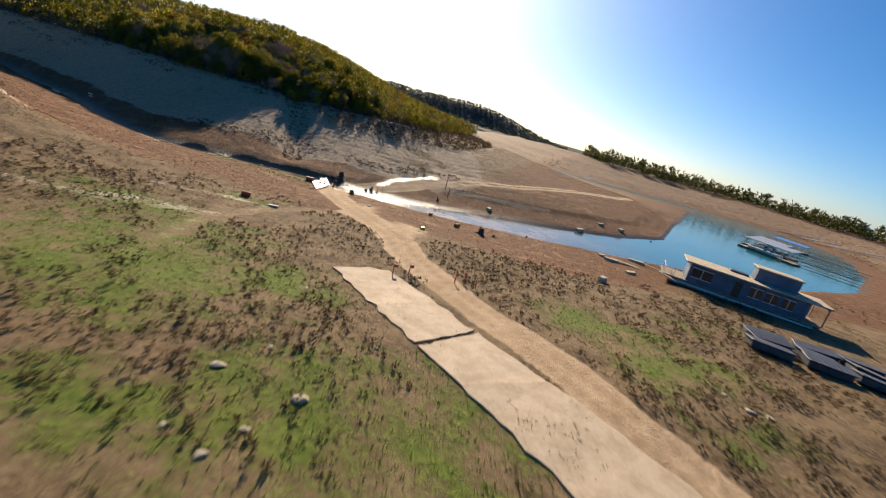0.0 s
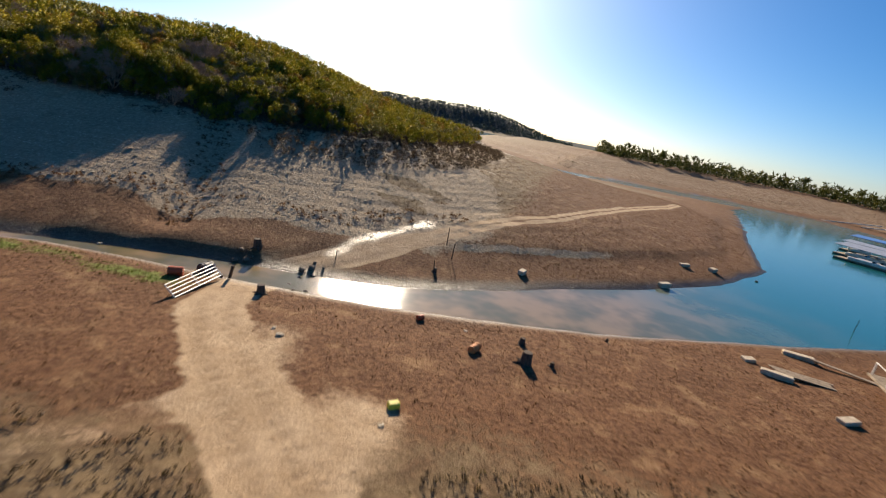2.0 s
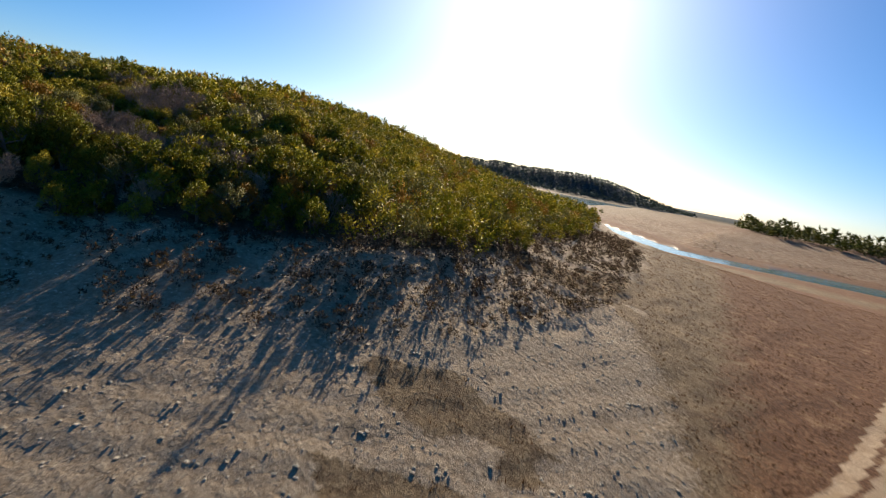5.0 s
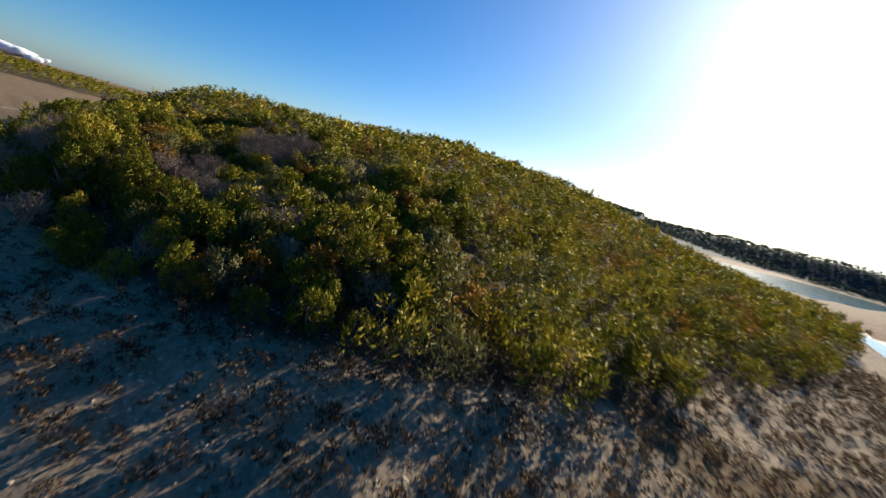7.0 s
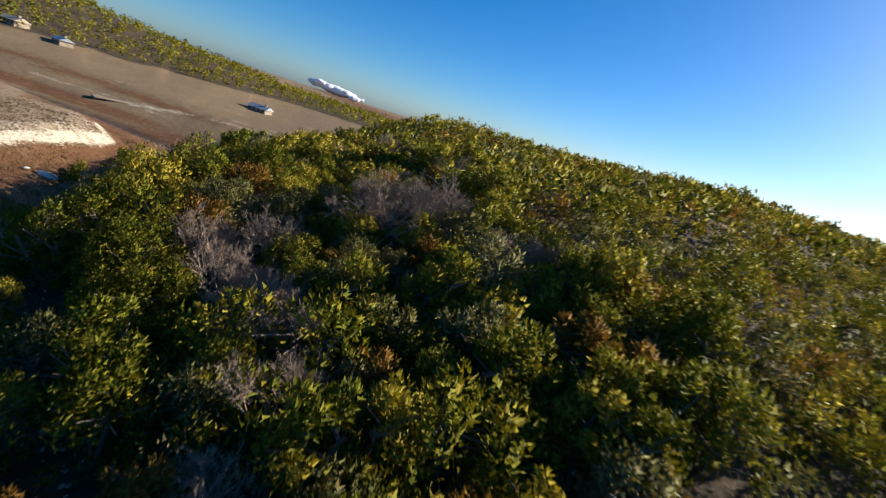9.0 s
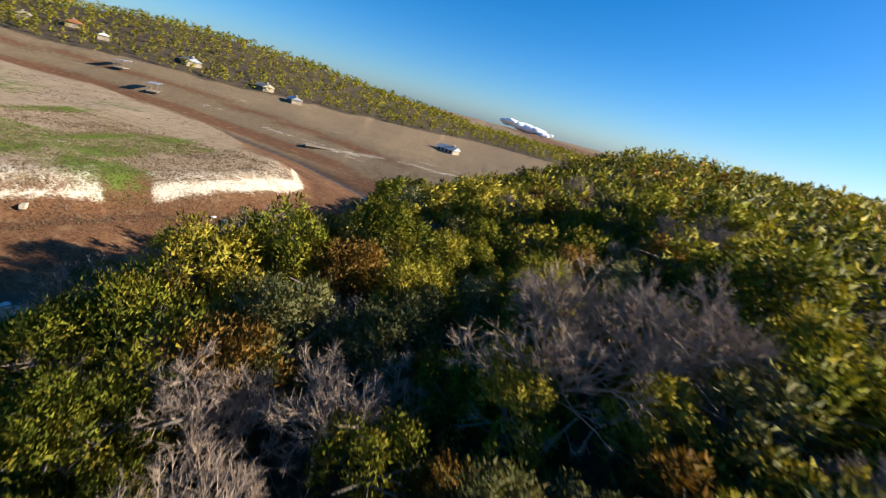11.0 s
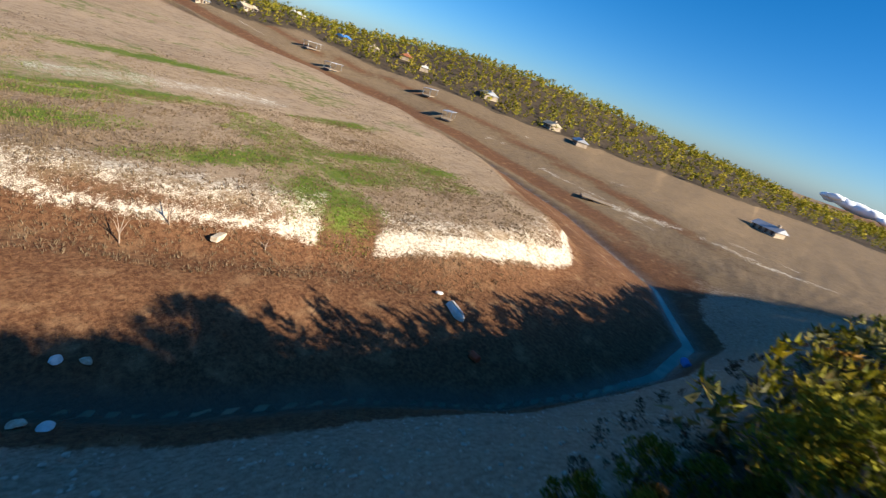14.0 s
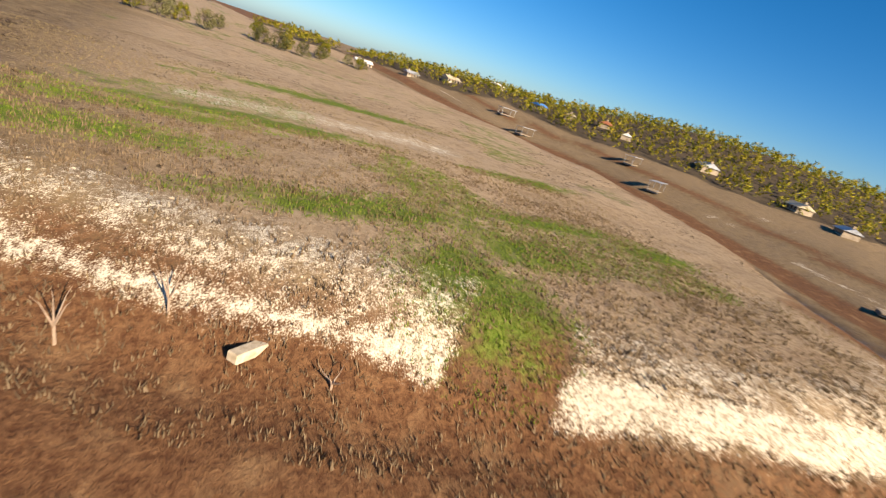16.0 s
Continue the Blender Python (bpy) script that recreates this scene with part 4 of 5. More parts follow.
for i, (x, y, s_) in enumerate(((5.4, 63.2, 0.45), (5.3, 60.2, 0.75), (-12.2, 63.2, 0.6), (-15.7, 70.6, 0.7), (12.2, 66.6, 0.25), (-1.3, 74.0, 0.4), (44, 100.2, 0.5), (46, 99.6, 0.4), (18.6, 51.3, 0.5), (7.0, 60.6, 0.3))):
    stump((x, y), s_, i)


def foam_block(at, turn, size, label, material=None, category="foam block"):
    base = part("foam_block", box(size, (0, 0, size[2] * 0.42)), material or M_FOAM, None, "", min(size) * 0.12)
    base.matrix_basis = pose(at[0], at[1], ground_z(*at), 3, -4, turn)
    return tagged(base, label, category, "stranded foam blocks")


for x, y, a, sz in ((24.9, 86.7, 20, (1.5, 0.7, 0.6)), (7.2, 78.8, 60, (0.95, 0.6, 0.42)), (31.5, 96.6, 10, (1.3, 0.6, 0.4)), (36.3, 98.2, 30, (1.1, 0.8, 0.5)), (24.2, 65.6, -35, (2.0, 0.5, 0.4)),
                    (25, 60.2, 15, (1.3, 0.6, 0.3)), (30, 71.5, -30, (2.2, 0.6, 0.4)), (23.6, 68, 5, (0.9, 0.6, 0.25)), (-72.2, 67.0, 35, (1.5, 0.55, 0.4)), (48, 101.5, 70, (0.9, 0.7, 0.5)),
                    (18.5, 51.2, 40, (0.9, 0.7, 0.6)), (-15.2, 44.2, 5, (0.9, 0.4, 0.2))):
    foam_block((x, y), a, sz, "dirty white dock-float block on the dry shore")


def hull(at, turn):
    """A small upturned boat hull."""
    base = thing("boat_hull", "upturned white boat hull in the shaded creek bed", "boat", at, turn, tilt=(8, 0))
    bm = bmesh.new()
    rings = []
    for i in range(11):
        u = i / 10
        w = 0.62 * (1 - max(0, (u - 0.55) / 0.45) ** 2.2) + 0.03
        rings.append([bm.verts.new((u * 2.4 - 1.2, math.cos(a) * w * 0.75, max(0.0, math.sin(a)) * 0.55 * (0.5 + 0.5 * w / 0.62))) for a in np.linspace(0, math.pi, 9)])
    for p, q in zip(rings, rings[1:]):
        for k in range(8):
            bm.faces.new((p[k], p[k + 1], q[k + 1], q[k]))
    bm.faces.new(rings[0][::-1])
    bmesh.ops.recalc_face_normals(bm, faces=bm.faces)
    part("shell", bm, M_WHITE, base)
    part("keel", box((2.0, 0.06, 0.08), (-0.1, 0, 0.56)), M_FOAM, base)


hull((-85.4, 80.8), 65)


def litter(at, seed, material, label):
    base = part("debris", stone_mesh(seed, 0.4), material, None)
    base.matrix_basis = pose(at[0], at[1], ground_z(*at) + 0.15, 5, 0, seed * 40) @ Matrix.Scale(0.8, 4)
    tagged(base, label, "debris", "flood debris")


for i, (x, y) in enumerate(((-60.9, 73.9), (-62.0, 74.5), (-86, 78.2), (-58.6, 77.6), (-59.4, 78.4))):
    litter((x, y), 60 + i, M_FOAM if i % 2 else M_WHITE, "pale crumpled debris left by flood in the creek bed")

for i, (x, y, s_) in enumerate(((-6.6, 17.6, 0.75), (-3.2, 17.0, 1.0), (-5.5, 19.7, 0.4), (-4.3, 14.8, 0.5), (-4.9, 13.3, 0.6), (-6.4, 27.2, 0.4), (18.5, 27.2, 0.6), (16.6, 26.0, 0.5), (19, 25.6, 0.8),
                                 (20, 25.4, 0.7), (-6.4, 14.0, 0.35), (-1.4, 22.2, 0.35), (-2.0, 51.4, 0.5), (5.5, 47.4, 0.35), (13.7, 49.1, 0.35), (-8.8, 57.6, 0.7), (-9.4, 58.4, 0.5), (0.8, 40.2, 0.4),
                                 (1.7, 63.9, 0.4), (1.7, 84.4, 0.5), (7, 84, 0.4), (-22.5, 66.5, 0.5), (-24, 64.7, 0.4), (-26, 66.9, 0.5))):
    rock((x, y), s_ * 0.85, 100 + i)
for i in range(14):
    u = i / 13
    rock((-16.4 + 2.2 * math.sin(i * 2.3) * 0.3 + 0.4 * u, 64.6 + 5.2 * u), 0.35 + 0.2 * (i % 3), 140 + i, "dark wet stone along the flooded ford", M_BROWNSTONE, "stones of the ford", 0.6)
    rock((-10.8 + 0.8 * math.sin(i * 1.7), 65.4 + 5.0 * u), 0.3 + 0.18 * (i % 4), 160 + i, "dark wet stone along the flooded ford", M_BROWNSTONE, "stones of the ford", 0.6)


M_JUG = simple("yellow_plastic", (0.72, 0.62, 0.08), (0.6, 0.5, 0.06), 0.5, scale=4)
jug = part("plastic_jug", box((0.55, 0.38, 0.34), (0, 0, 0.15)), M_JUG, None, "", 0.06)
jug.matrix_basis = pose(-1.7, 52.9, ground_z(-1.7, 52.9), 4, -6, 25)
tagged(jug, "yellow plastic jug dropped beside the dirt track", "jug")


def sapling(at, h, seed):
    r = np.random.default_rng(seed)
    base = thing("dead_sapling", "leafless pale dead sapling on the red-brown flat", "sapling", at, 0, "dead saplings")
    soup("stem", limb((0, 0, -0.2), (0.05, 0, h * 0.4), 0.06, 0.05, 6), M_TWIG, base)
    for k in range(4):
        a, e = k * 1.7 + r.uniform(0, 0.6), r.uniform(0.25, 0.5)
        q = (math.cos(a) * e, math.sin(a) * e, h * r.uniform(0.75, 1.0))
        b = soup("branch", limb((0.05, 0, h * 0.36), q, 0.045, 0.015, 5), M_TWIG, base)
        soup("twig", limb(q, (q[0] * 1.6, q[1] * 1.6, q[2] + 0.3), 0.015, 0.006, 4), M_TWIG, b)


for i, (x, y, h) in enumerate(((-66.4, 65.4, 2.0), (-69.6, 64.9, 1.7), (-75, 68.8, 0.7))):
    sapling((x, y), h, 70 + i)


# ---------------------------------------------------------------- docks across the river
def boat_dock(name, at, turn, ln, wd, canopy, label, group, z=None, boats=1):
    base = thing(name, label, "dock", (*at, z) if z is not None else at, turn, group)
    part("deck", box((ln, wd, 0.25), (0, 0, 0.35)), M_WOOD, base, "grey board deck", 0.03)
    for x in (-ln * 0.4, 0, ln * 0.4):
        part("float", box((ln * 0.22, wd * 0.9, 0.35), (x, 0, 0.1)), M_DARK, base)
    if canopy:
        for x in (-ln * 0.45, ln * 0.45):
            for y in (-wd * 0.45, wd * 0.45):
                part("post", box((0.12, 0.12, 2.4), (x, y, 1.6)), M_STEEL, base)
        part("roof", box((ln * 1.04, wd * 1.1, 0.14), (0, 0, 2.85), (4, 0, 0)), canopy, base, "flat sheet roof")
    for k in range(boats):
        y = (k - 0.5) * wd * 0.5
        b = part("boat", box((ln * 0.5, wd * 0.3, 0.7), (-ln * 0.1 + k, y, 0.8)), M_WHITE, base, "moored white boat", 0.15)
        part("windscreen", box((0.5, wd * 0.24, 0.4), (-ln * 0.05 + k, y, 1.3), (0, -25, 0)), M_GLASS, b)
    return base


boat_dock("boat_dock", (103, 150), -58, 14, 7, M_GREYROOF, "floating dock with moored white boats and grey roof", "docks on the river", 0.0, 2)
boat_dock("boat_dock", (96, 140), -58, 16, 4, None, "low floating dock with dark decking on the river", "docks on the river", 0.0, 2)
boat_dock("boat_dock", (112, 163), -58, 10, 5, M_GREYROOF, "floating dock with a grey roof on the river", "docks on the river", 0.0, 1)
boat_dock("boat_dock", (136, 188), -55, 12, 6, M_BLUE, "floating dock under a blue canopy on the river", "docks on the river", 0.0, 1)
for x, y, a, ln in ((108, 133, -40, 18), (121, 150, -40, 18), (146, 178, -42, 16), (134, 160, -42, 18)):
    base = thing("footbridge", "long narrow wooden footbridge from dock to shore", "footbridge", (x, y, 0.45), a, "footbridges to the docks")
    part("deck", box((ln, 1.3, 0.15)), M_WOOD, base, "", 0.02)
    for s_ in (-0.6, 0.6):
        part("rail", box((ln, 0.06, 0.06), (0, s_, 0.9)), M_WOOD, base)
        for x_ in np.arange(-ln / 2 + 0.5, ln / 2, 3.0):
            part("post", box((0.08, 0.08, 0.9), (float(x_), s_, 0.45)), M_WOOD, base)
for i, (x, y, a) in enumerate(((126, 128, 20), (133, 136, 60), (150, 150, 10), (118, 118, 30))):
    base = thing("stranded_boat", "small boat stranded on the far shore", "boat", (x, y), a, "boats on the far shore")
    part("hull", box((4.6, 1.8, 0.9), (0, 0, 0.5)), M_WHITE if i % 2 else M_DARK, base, "", 0.3)
    part("cover", box((2.4, 1.5, 0.35), (-0.5, 0, 1.05)), M_BLUE if i == 1 else M_DARK, base, "", 0.1)
for x, y, a, ln in ((205, 288, -28, 30), (216, 284, -28, 30), (236, 262, -40, 34)):
    base = thing("stairway", "long pale stairway down the rocky far shore", "stairs", (x, y), a, "stairways on the far shore", (0, -8))
    for s_ in (-0.7, 0.7):
        part("stringer", box((ln, 0.25, 0.4), (0, s_, 0.9)), M_WHITE, base)
    for x_ in np.arange(-ln / 2, ln / 2, 1.5):
        part("tread", box((0.7, 1.3, 0.1), (float(x_), 0, 1.0)), M_WOOD, base)


# ---------------------------------------------------------------- houses
def house(at, turn, size, roof, label, storeys=1, sink=0.4):
    w, d_, h = size
    base = thing("house", label, "house", at, turn, "houses above the lake bed", sink=sink)
    part("wall", box((w, d_, h * storeys), (0, 0, h * storeys / 2)), M_WALL, base)
    bm = bmesh.new()
    e, top = 0.5, h * storeys
    vs = [bm.verts.new(p) for p in ((-w / 2 - e, -d_ / 2 - e, top), (w / 2 + e, -d_ / 2 - e, top), (w / 2 + e, d_ / 2 + e, top), (-w / 2 - e, d_ / 2 + e, top), (-w / 2 - e, 0, top + d_ * 0.28), (w / 2 + e, 0, top + d_ * 0.28))]
    for f in ((0, 1, 5, 4), (2, 3, 4, 5), (0, 4, 3), (1, 2, 5), (3, 2, 1, 0)):
        bm.faces.new([vs[i] for i in f])
    part("roof", bm, roof, base)
    for s_ in range(storeys):
        for x_ in np.linspace(-w * 0.36, w * 0.36, 4):
            for y_ in (-1, 1):
                win = part("window", box((w * 0.11, 0.08, 1.2), (float(x_), y_ * (d_ / 2 + 0.02), s_ * h + 1.6)), M_GLASS, base)
                part("frame", box((w * 0.13, 0.1, 0.1), (float(x_), y_ * (d_ / 2 + 0.03), s_ * h + 0.95)), M_WHITE, win)
    part("door", box((1.0, 0.1, 2.0), (w * 0.1, d_ / 2 + 0.03, 1.0)), M_STUMP, base)
    part("chimney", box((0.7, 0.7, 1.6), (w * 0.3, 0, top + d_ * 0.25)), M_WALL, base)


HOUSES = [(-226, 96, 60, 12, M_GREYROOF, "pale house with a grey metal roof among junipers"), (-252, 20, 40, 10, M_GREYROOF, "small pale house with a grey roof among trees"),
          (-262, 0, 55, 12, M_TANROOF, "tan house with a low roof among trees"), (-262, -38, 50, 14, M_GREYROOF, "wide house with a metal roof below the wooded hill"),
          (-256, -78, 40, 10, M_WHITE, "white cottage below the wooded hill"), (-262, -98, 35, 13, M_REDROOF, "house with a terracotta roof below the wooded hill"),
          (-250, -112, 30, 9, M_TANROOF, "small tan house below the wooded hill"), (-244, -132, 20, 11, M_BLUE, "cottage with a blue roof below the wooded hill"),
          (-226, -152, 20, 11, M_WHITE, "white lakeside house at the valley's end"), (-206, -168, 10, 12, M_TANROOF, "tan lakeside house at the valley's end"),
          (-186, -178, 5, 10, M_GREYROOF, "grey-roofed house at the valley's end"), (-160, -186, 0, 12, M_WHITE, "white house at the valley's end")]
for x, y, a, w, rf, lb in HOUSES:
    x, y = (x, y) if x == -226 else (-55 + 0.89 * (x + 55), 95 + 0.89 * (y - 95))
    house((x, y), a, (w * 0.66, w * 0.42, 2.3), rf, lb, 1, 0.9)
for x, y, a, lb in ((318, 372, 40, "large house with grey roof on the far shore"), (352, 330, 30, "wide lakeside house above the far shore")):
    house((x, y), a, (18, 11, 3.0), M_GREYROOF, lb, 2)

for i, (x, y, a, ln) in enumerate(((-167, 62.5, -62, 7.5), (-199.8, -23.4, 20, 8.0), (-185.1, -0.6, 25, 7.5), (-179, -55.8, 10, 7.0), (-186, -80, 0, 7.0))):
    boat_dock("stranded_dock", (x, y), a, ln, 3.2, M_GREYROOF if i else None, "stranded dock with pale decking on dry lake bed", "docks stranded in the valley", None, 0)


# ---------------------------------------------------------------- cloud
def cloud():
    r = np.random.default_rng(2)
    bm = bmesh.new()
    for i in range(16):
        u = i / 15 - 0.5
        s_ = 26 * (1 - abs(u) * 1.5) + 8
        bmesh.ops.create_icosphere(bm, subdivisions=3, radius=s_, matrix=pose(r.normal() * 14, u * 260, r.normal() * 5 - u * 24) @ Matrix.Diagonal((1, 1.7, 0.7, 1)))
    for v in bm.verts:
        n = noise.noise(v.co * 0.05)
        v.co += v.normal * n * 6
    for f in bm.faces:
        f.smooth = True
    m = Mat("cloud", 1.0)
    ob = part("cloud", bm, m.done(m.mix(m.noise(0.02), (0.95, 0.95, 0.95), (0.85, 0.87, 0.9))), None)
    ob.matrix_basis = pose(-2330, 297, 32) @ Matrix.Scale(0.85, 4)
    tagged(ob, "small white cloud low over the far hills", "cloud", kind="structure")


cloud()


# ---------------------------------------------------------------- particular trees
def lone_tree(name, label, material, at, height, radius, seed, category="tree"):
    t = leafy_tree(name, label, material, height, radius, seed, 16, 90, 0.14)
    t["group"], t["category"] = "single trees at the edge of the woods", category
    t.matrix_basis = pose(at[0], at[1], ground_z(*at) - 0.1)


lone_tree("small_tree", "bright yellow-green young tree at the foot of the woods", M_YELLOW, (-40.4, 99.4), 3.0, 1.1, 90)
lone_tree("small_tree", "bright yellow-green young tree at the foot of the woods", M_YELLOW, (-38.3, 101.2), 2.6, 0.8, 91)
for i, (x, y, h) in enumerate(BARE_SPOTS):
    b = bare_tree("spreading leafless grey tree on the shaded bank", h, 80 + i)
    b.matrix_basis = pose(x, y, ground_z(x, y) - 0.1, 0, 0, i * 50)

# oaks along the far edge of the field
r = np.random.default_rng(14)
for i in range(26):
    u = i / 25
    x, y = -20 - 110 * u + r.normal() * 4, -62 - 30 * u + r.normal() * 6
    place(LIGHT[3] if i % 3 else LIGHT[0], x, y, r.uniform(0, 360), r.uniform(0.75, 1.2))


# ---------------------------------------------------------------- grass, weeds and stones
def tufts(name, label, material, x, y, h, r, blades=3):
    z = land(x, y)[0]
    n = len(x)
    out = []
    for k in range(blades):
        a = r.uniform(0, 6.28, n)
        lean = r.uniform(0.2, 0.8, n)
        w = h * 0.13
        c, s_ = np.cos(a), np.sin(a)
        ox, oy = r.normal(size=n) * h * 0.3, r.normal(size=n) * h * 0.3
        p = np.stack([x + ox, y + oy, z - 0.03], -1)
        side = np.stack([-s_ * w, c * w, 0 * w], -1)
        tip = np.stack([c * lean * h, s_ * lean * h, h * r.uniform(0.6, 1.1, n)], -1)
        out.append(np.stack([p - side, p + side, p + tip], 1))
    tagged(soup(name, np.concatenate(out), material), label, "grass", kind="stuff")


def scatter(n, x0, x1, y0, y1, r):
    return r.uniform(x0, x1, n), r.uniform(y0, y1, n)


r = np.random.default_rng(40)
x, y = scatter(150000, -118, 60, 6, 100, r)
z, m = land(x, y)
d, w, side = along(x, y, CREEK)
free = (m["road"] < 0.25) & (d - w > 1.0) & (m["forest"] < 0.3)
pick = r.random(len(x))
clump = fractal(x, y, 5, 3)
field = free & (side < 0)
a = field & (m["red"] < 0.45) & (m["green"] < 0.5) & (m["pale"] < 0.35) & (clump > 0.44) & (pick < 0.75)
tufts("dry_grass", "straw-coloured dry grass tufts over the field", M_STRAW, x[a], y[a], r.uniform(0.08, 0.24, a.sum()), r)
a = field & (m["red"] > 0.35) & (pick < 0.8)
tufts("russet_weeds", "low red-brown dry weeds on the lake bed", M_RUSSET, x[a], y[a], r.uniform(0.06, 0.19, a.sum()), r)
a = field & (m["green"] > 0.35) & (pick < 0.9)
tufts("green_grass", "patches of fresh green grass on the field", M_FRESH, x[a], y[a], r.uniform(0.08, 0.22, a.sum()), r)
a = free & (side > 0) & (m["rock"] < 0.45) & (pick < 0.8)
tufts("bank_weeds", "red-brown weeds on the lower bank", M_RUSSET, x[a], y[a], r.uniform(0.05, 0.14, a.sum()), r)
xf, yf = scatter(60000, -112, -56, 36, 80, r)
mf = land(xf, yf)[1]
df, wf, sf = along(xf, yf, CREEK)
pf, cf = r.random(len(xf)), fractal(xf, yf, 3.5, 4)
a = (sf < 0) & (df - wf > 10) & (mf["pale"] < 0.62) & (pf < 0.2 + 1.2 * (cf - 0.4))
tufts("field_weeds", "grey-brown dead weeds over the eroded field", M_DEADWEED, xf[a], yf[a], r.uniform(0.1, 0.34, a.sum()), r, 4)
a = (sf < 0) & (mf["green"] > 0.3) & (pf > 0.35)
tufts("field_grass", "fresh green grass between dead weeds", M_FRESH, xf[a], yf[a], r.uniform(0.08, 0.25, a.sum()), r, 3)
x2, y2 = scatter(42000, -40, 70, 78, 190, r)
m2 = land(x2, y2)[1]
d2, w2, s2 = along(x2, y2, CREEK)
a = (s2 > 0) & (m2["rock"] < 0.4) & (m2["road"] < 0.2) & (d2 - w2 > 1.5)
tufts("point_weeds", "dark brown weeds covering the low point", M_RUSSET, x2[a], y2[a], r.uniform(0.1, 0.24, a.sum()), r)


def brush(name, label, material, spots, sizes, seed, lobes=7, leaves=17, size=0.15):
    """Low bushes as one sheet of stuff."""
    r = np.random.default_rng(seed)
    stock = [crown_tris(1.0, 0.75, lobes, leaves, size, r, 0.05) for _ in range(8)]
    zz = land(spots[:, 0], spots[:, 1])[0]
    out = [stock[r.integers(8)] * s_ * [1, 1, 0.8] + np.array([[x, y, z - 0.1]] * 3 + [[0, 0, 0]]) for (x, y), z, s_ in zip(spots, zz, sizes)]
    tagged(soup(name, np.concatenate(out), material), label, "bushes", kind="stuff")


def near_track(x, y):
    d, w, side = along(x, y, CREEK)
    m = land(x, y)[1]
    return (side < 0) & (d - w > 17) & (d - w < 52) & (m["road"] < 0.2) & (fractal(x, y, 8, 2) > 0.45) & (x > -60) & (along(x, y, [(-5, 33.6), (2, 25.6)])[0] > 3.4) & (along(x, y, [(2, 25.5), (14, 6)])[0] > 4.4)


sp = spots_where(-55, 45, 14, 75, 1.0, near_track, 51)
brush("dry_scrub", "dark dry scrub bushes beside the track", M_BRUSH, sp, np.random.default_rng(52).uniform(0.25, 0.75, len(sp)), 53, 6, 13)


def on_field(x, y):
    d, w, side = along(x, y, CREEK)
    m = land(x, y)[1]
    return (side < 0) & (d - w > 20) & (m["pale"] < 0.3) & (m["green"] < 0.5) & (fractal(x, y, 7, 4) > 0.54)


sp = spots_where(-140, -48, -10, 66, 1.15, on_field, 71)
brush("field_scrub", "low grey-brown tussocks over the field", M_BRUSH, sp, np.random.default_rng(72).uniform(0.18, 0.5, len(sp)), 73, 4, 10)


def wood_edge(x, y):
    s, _, sd = along(x, y, WOODS)
    return ((sd < 0) & (s < 2.6 + 6.5 * smooth(-32, -20, x)) | (sd > 0) & (s < 9)) & (fractal(x, y, 6, 1) > 0.46 - 0.2 * (x > -28)) & (x > -120) & (y < 190)


sp = spots_where(-120, 10, 88, 172, 1.3, wood_edge, 54)
brush("undergrowth", "tangled brown undergrowth below the woods", M_BRUSH, sp, np.random.default_rng(55).uniform(0.4, 1.1, len(sp)) * (1 + 0.35 * (sp[:, 0] > -30)), 56, 8, 20, 0.105)


def on_right_shore(x, y):
    d, w, side = along(x, y, CREEK)
    return (side < 0) & (d - w > 8) & (d - w < 110) & (x > 55) & (y > 70) & (fractal(x, y * 2, 26, 3) > 0.47)


sp = spots_where(55, 330, 70, 330, 3.4, on_right_shore, 74)
brush("shore_scrub", "dark scrub and rubble along the far shore's terraces", M_BRUSH, sp, np.random.default_rng(75).uniform(0.5, 1.5, len(sp)), 76, 4, 9)


def gully_edge(x, y):
    return (along(x, y, GULLY)[0] < 1.8) | ((along(x, y, [(-44, 71), (-30, 76), (-12, 79), (0, 88)])[0] < 1.5) & (fractal(x, y, 4, 2) > 0.3))


sp = spots_where(-50, 5, 68, 100, 0.9, gully_edge, 57)
brush("gully_brush", "russet brush filling the gully and the bank's foot", M_RUSSET, sp, np.random.default_rng(58).uniform(0.22, 0.55, len(sp)), 59)

# stones on the bank: flat slabs that follow the ledges, and rubble
r = np.random.default_rng(61)


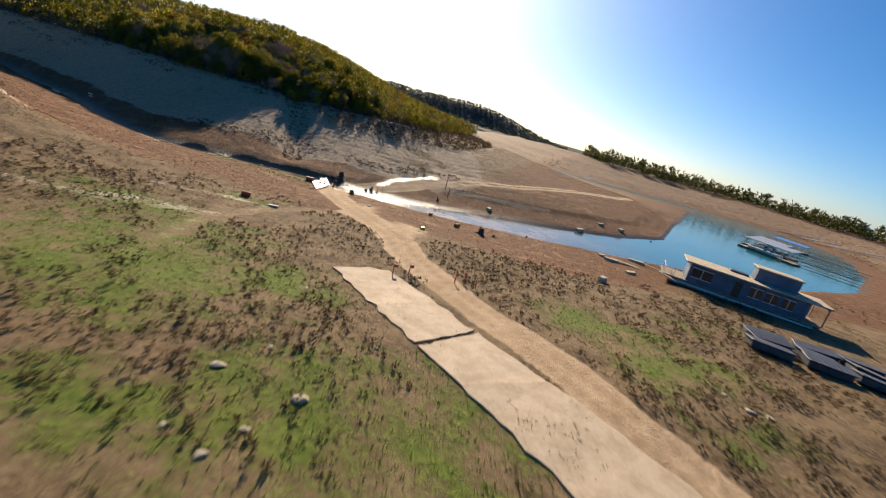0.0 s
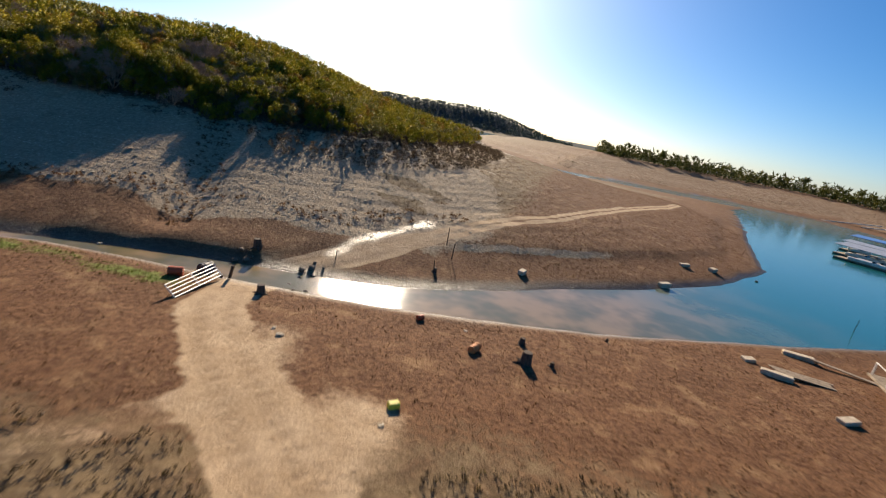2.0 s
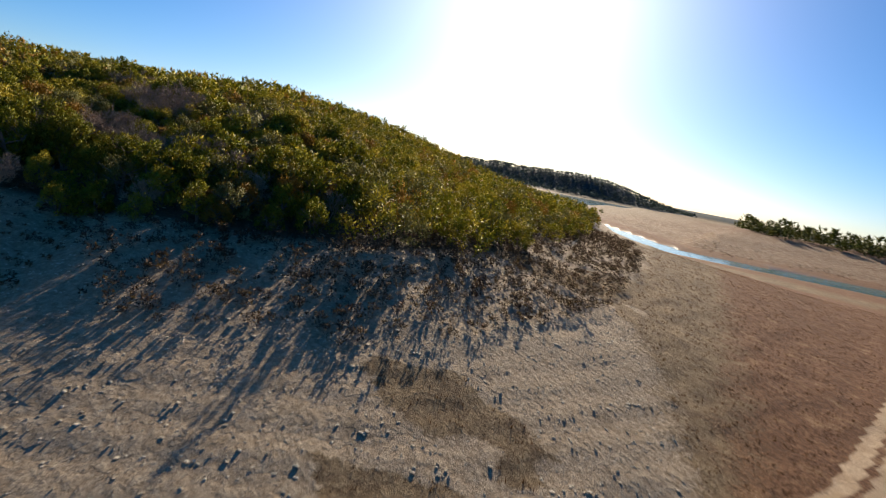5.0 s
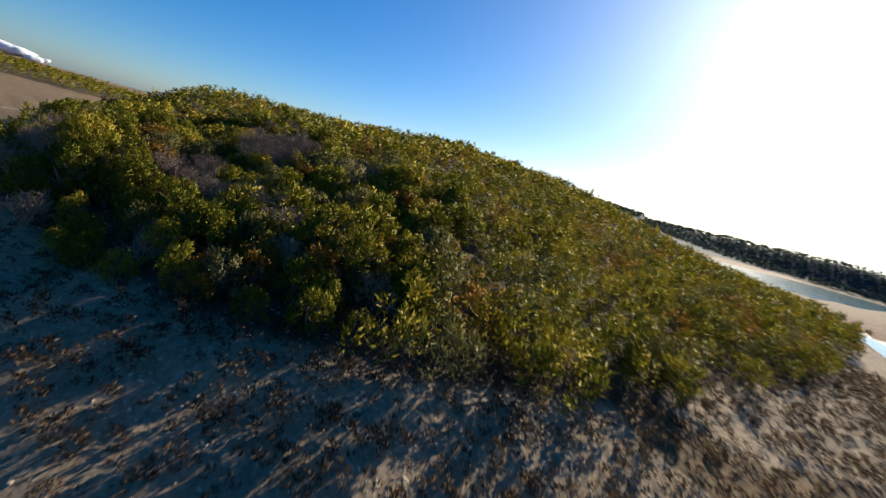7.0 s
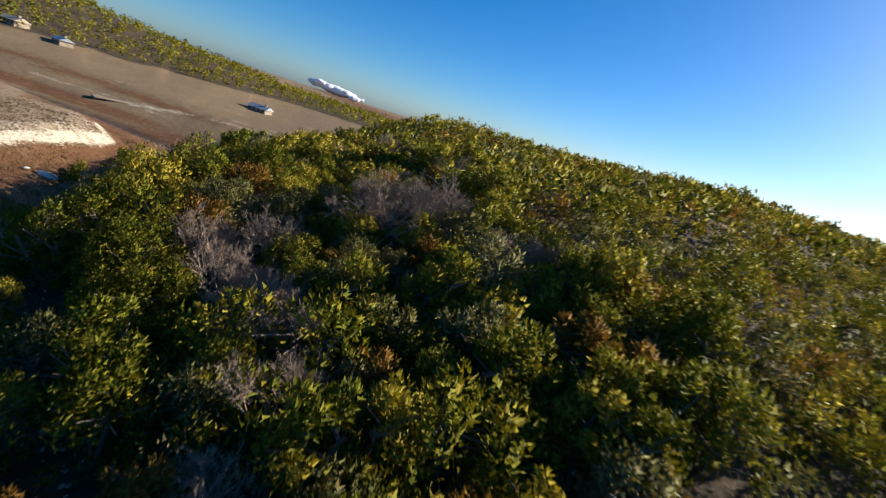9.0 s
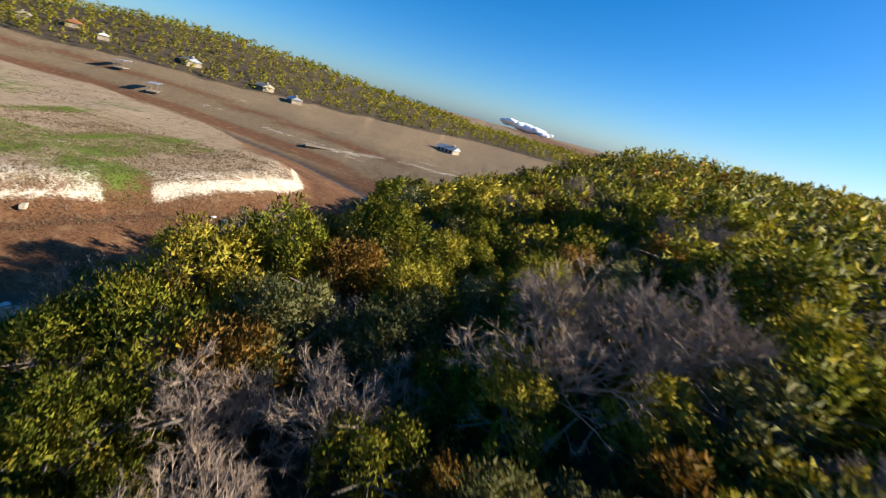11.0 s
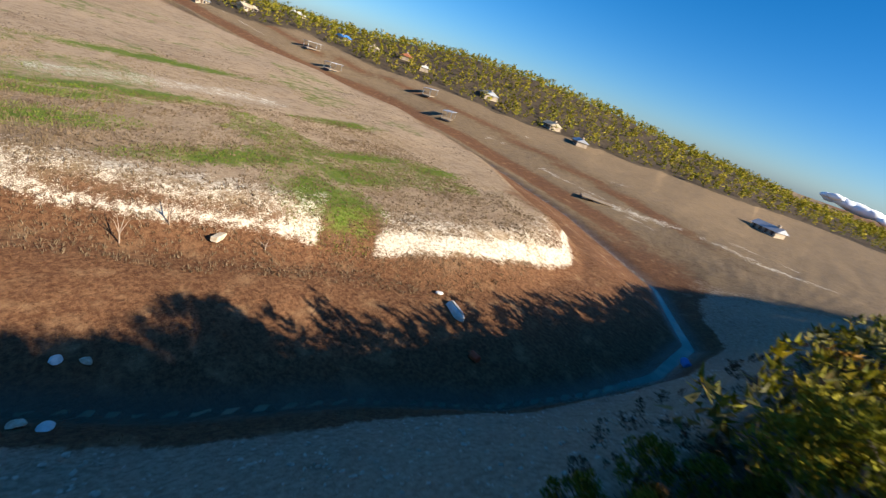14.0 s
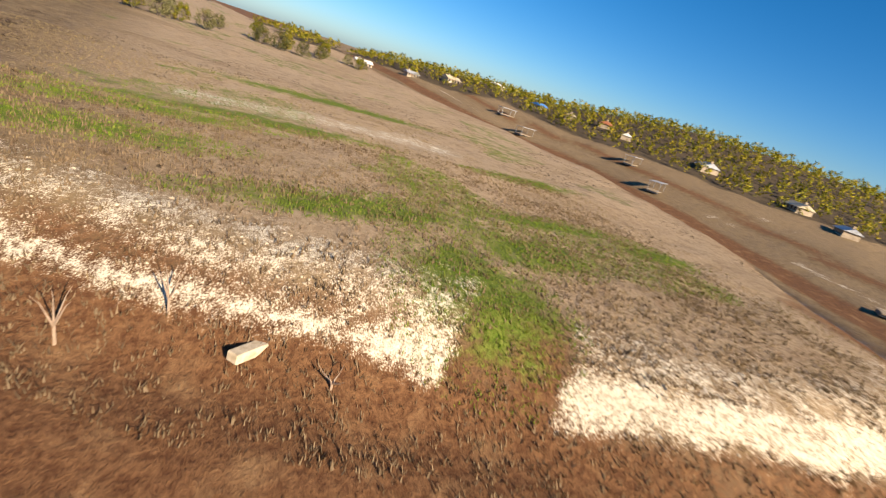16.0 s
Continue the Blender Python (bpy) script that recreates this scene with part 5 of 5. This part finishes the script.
def rubble(name, label, material, x, y, size, flat, r):
    stock = []
    for k in range(8):
        bm = stone_mesh(300 + k, 1.0, 1)
        bmesh.ops.triangulate(bm, faces=bm.faces)
        stock.append(np.array([[v.co[:] for v in f.verts] for f in bm.faces]))
        bm.free()
    z = land(x, y)[0]
    out = []
    for xx, yy, zz, s_ in zip(x, y, z, size):
        t = stock[r.integers(8)] * [s_ * r.uniform(0.8, 1.6), s_, s_ * flat * r.uniform(0.6, 1.2)]
        a = r.normal() * 0.5
        c, q = math.cos(a), math.sin(a)
        out.append(np.stack([t[..., 0] * c - t[..., 1] * q, t[..., 0] * q + t[..., 1] * c, t[..., 2]], -1) + [xx, yy, zz + s_ * flat * 0.1])
    tagged(soup(name, np.concatenate(out), material), label, "stones", kind="stuff")


x, y = scatter(42000, -125, 40, 68, 125, r)
z, m = land(x, y)
a = (m["rock"] > 0.5) & (m["road"] < 0.3) & (r.random(len(x)) < 0.55)
rubble("bank_stones", "grey limestone rubble on the bank", M_STONE, x[a], y[a], 0.05 + 0.17 * r.random(a.sum()) ** 2, 0.5, r)
q = np.abs(((z - 0.3) / 0.4 + 3.2 * fractal(x, y, 34, 4)) % 1 - 0.75)
a = (m["rock"] > 0.6) & (m["road"] < 0.3) & (q < 0.16) & (fractal(x, y, 9, 1) > 0.45)
rubble("ledge_slabs", "flat limestone slabs along the bank's ledges", M_STONE, x[a], y[a], r.uniform(0.12, 0.34, a.sum()), 0.24, r)
x, y = scatter(15000, -46, 24, 74, 120, r)
m = land(x, y)[1]
a = (m["rock"] > 0.35) & (m["road"] < 0.3) & (m["forest"] < 0.6)
rubble("bank_chips", "small broken limestone scattered over the bank", M_STONE, x[a], y[a], 0.03 + 0.16 * r.random(a.sum()) ** 2.5, 0.6, r)
x, y = scatter(9000, -120, -50, 45, 90, r)
m = land(x, y)[1]
a = m["pale"] > 0.4
rubble("pale_stones", "white limestone chips on the eroded bank", M_STONE, x[a], y[a], r.uniform(0.06, 0.22, a.sum()), 0.6, r)
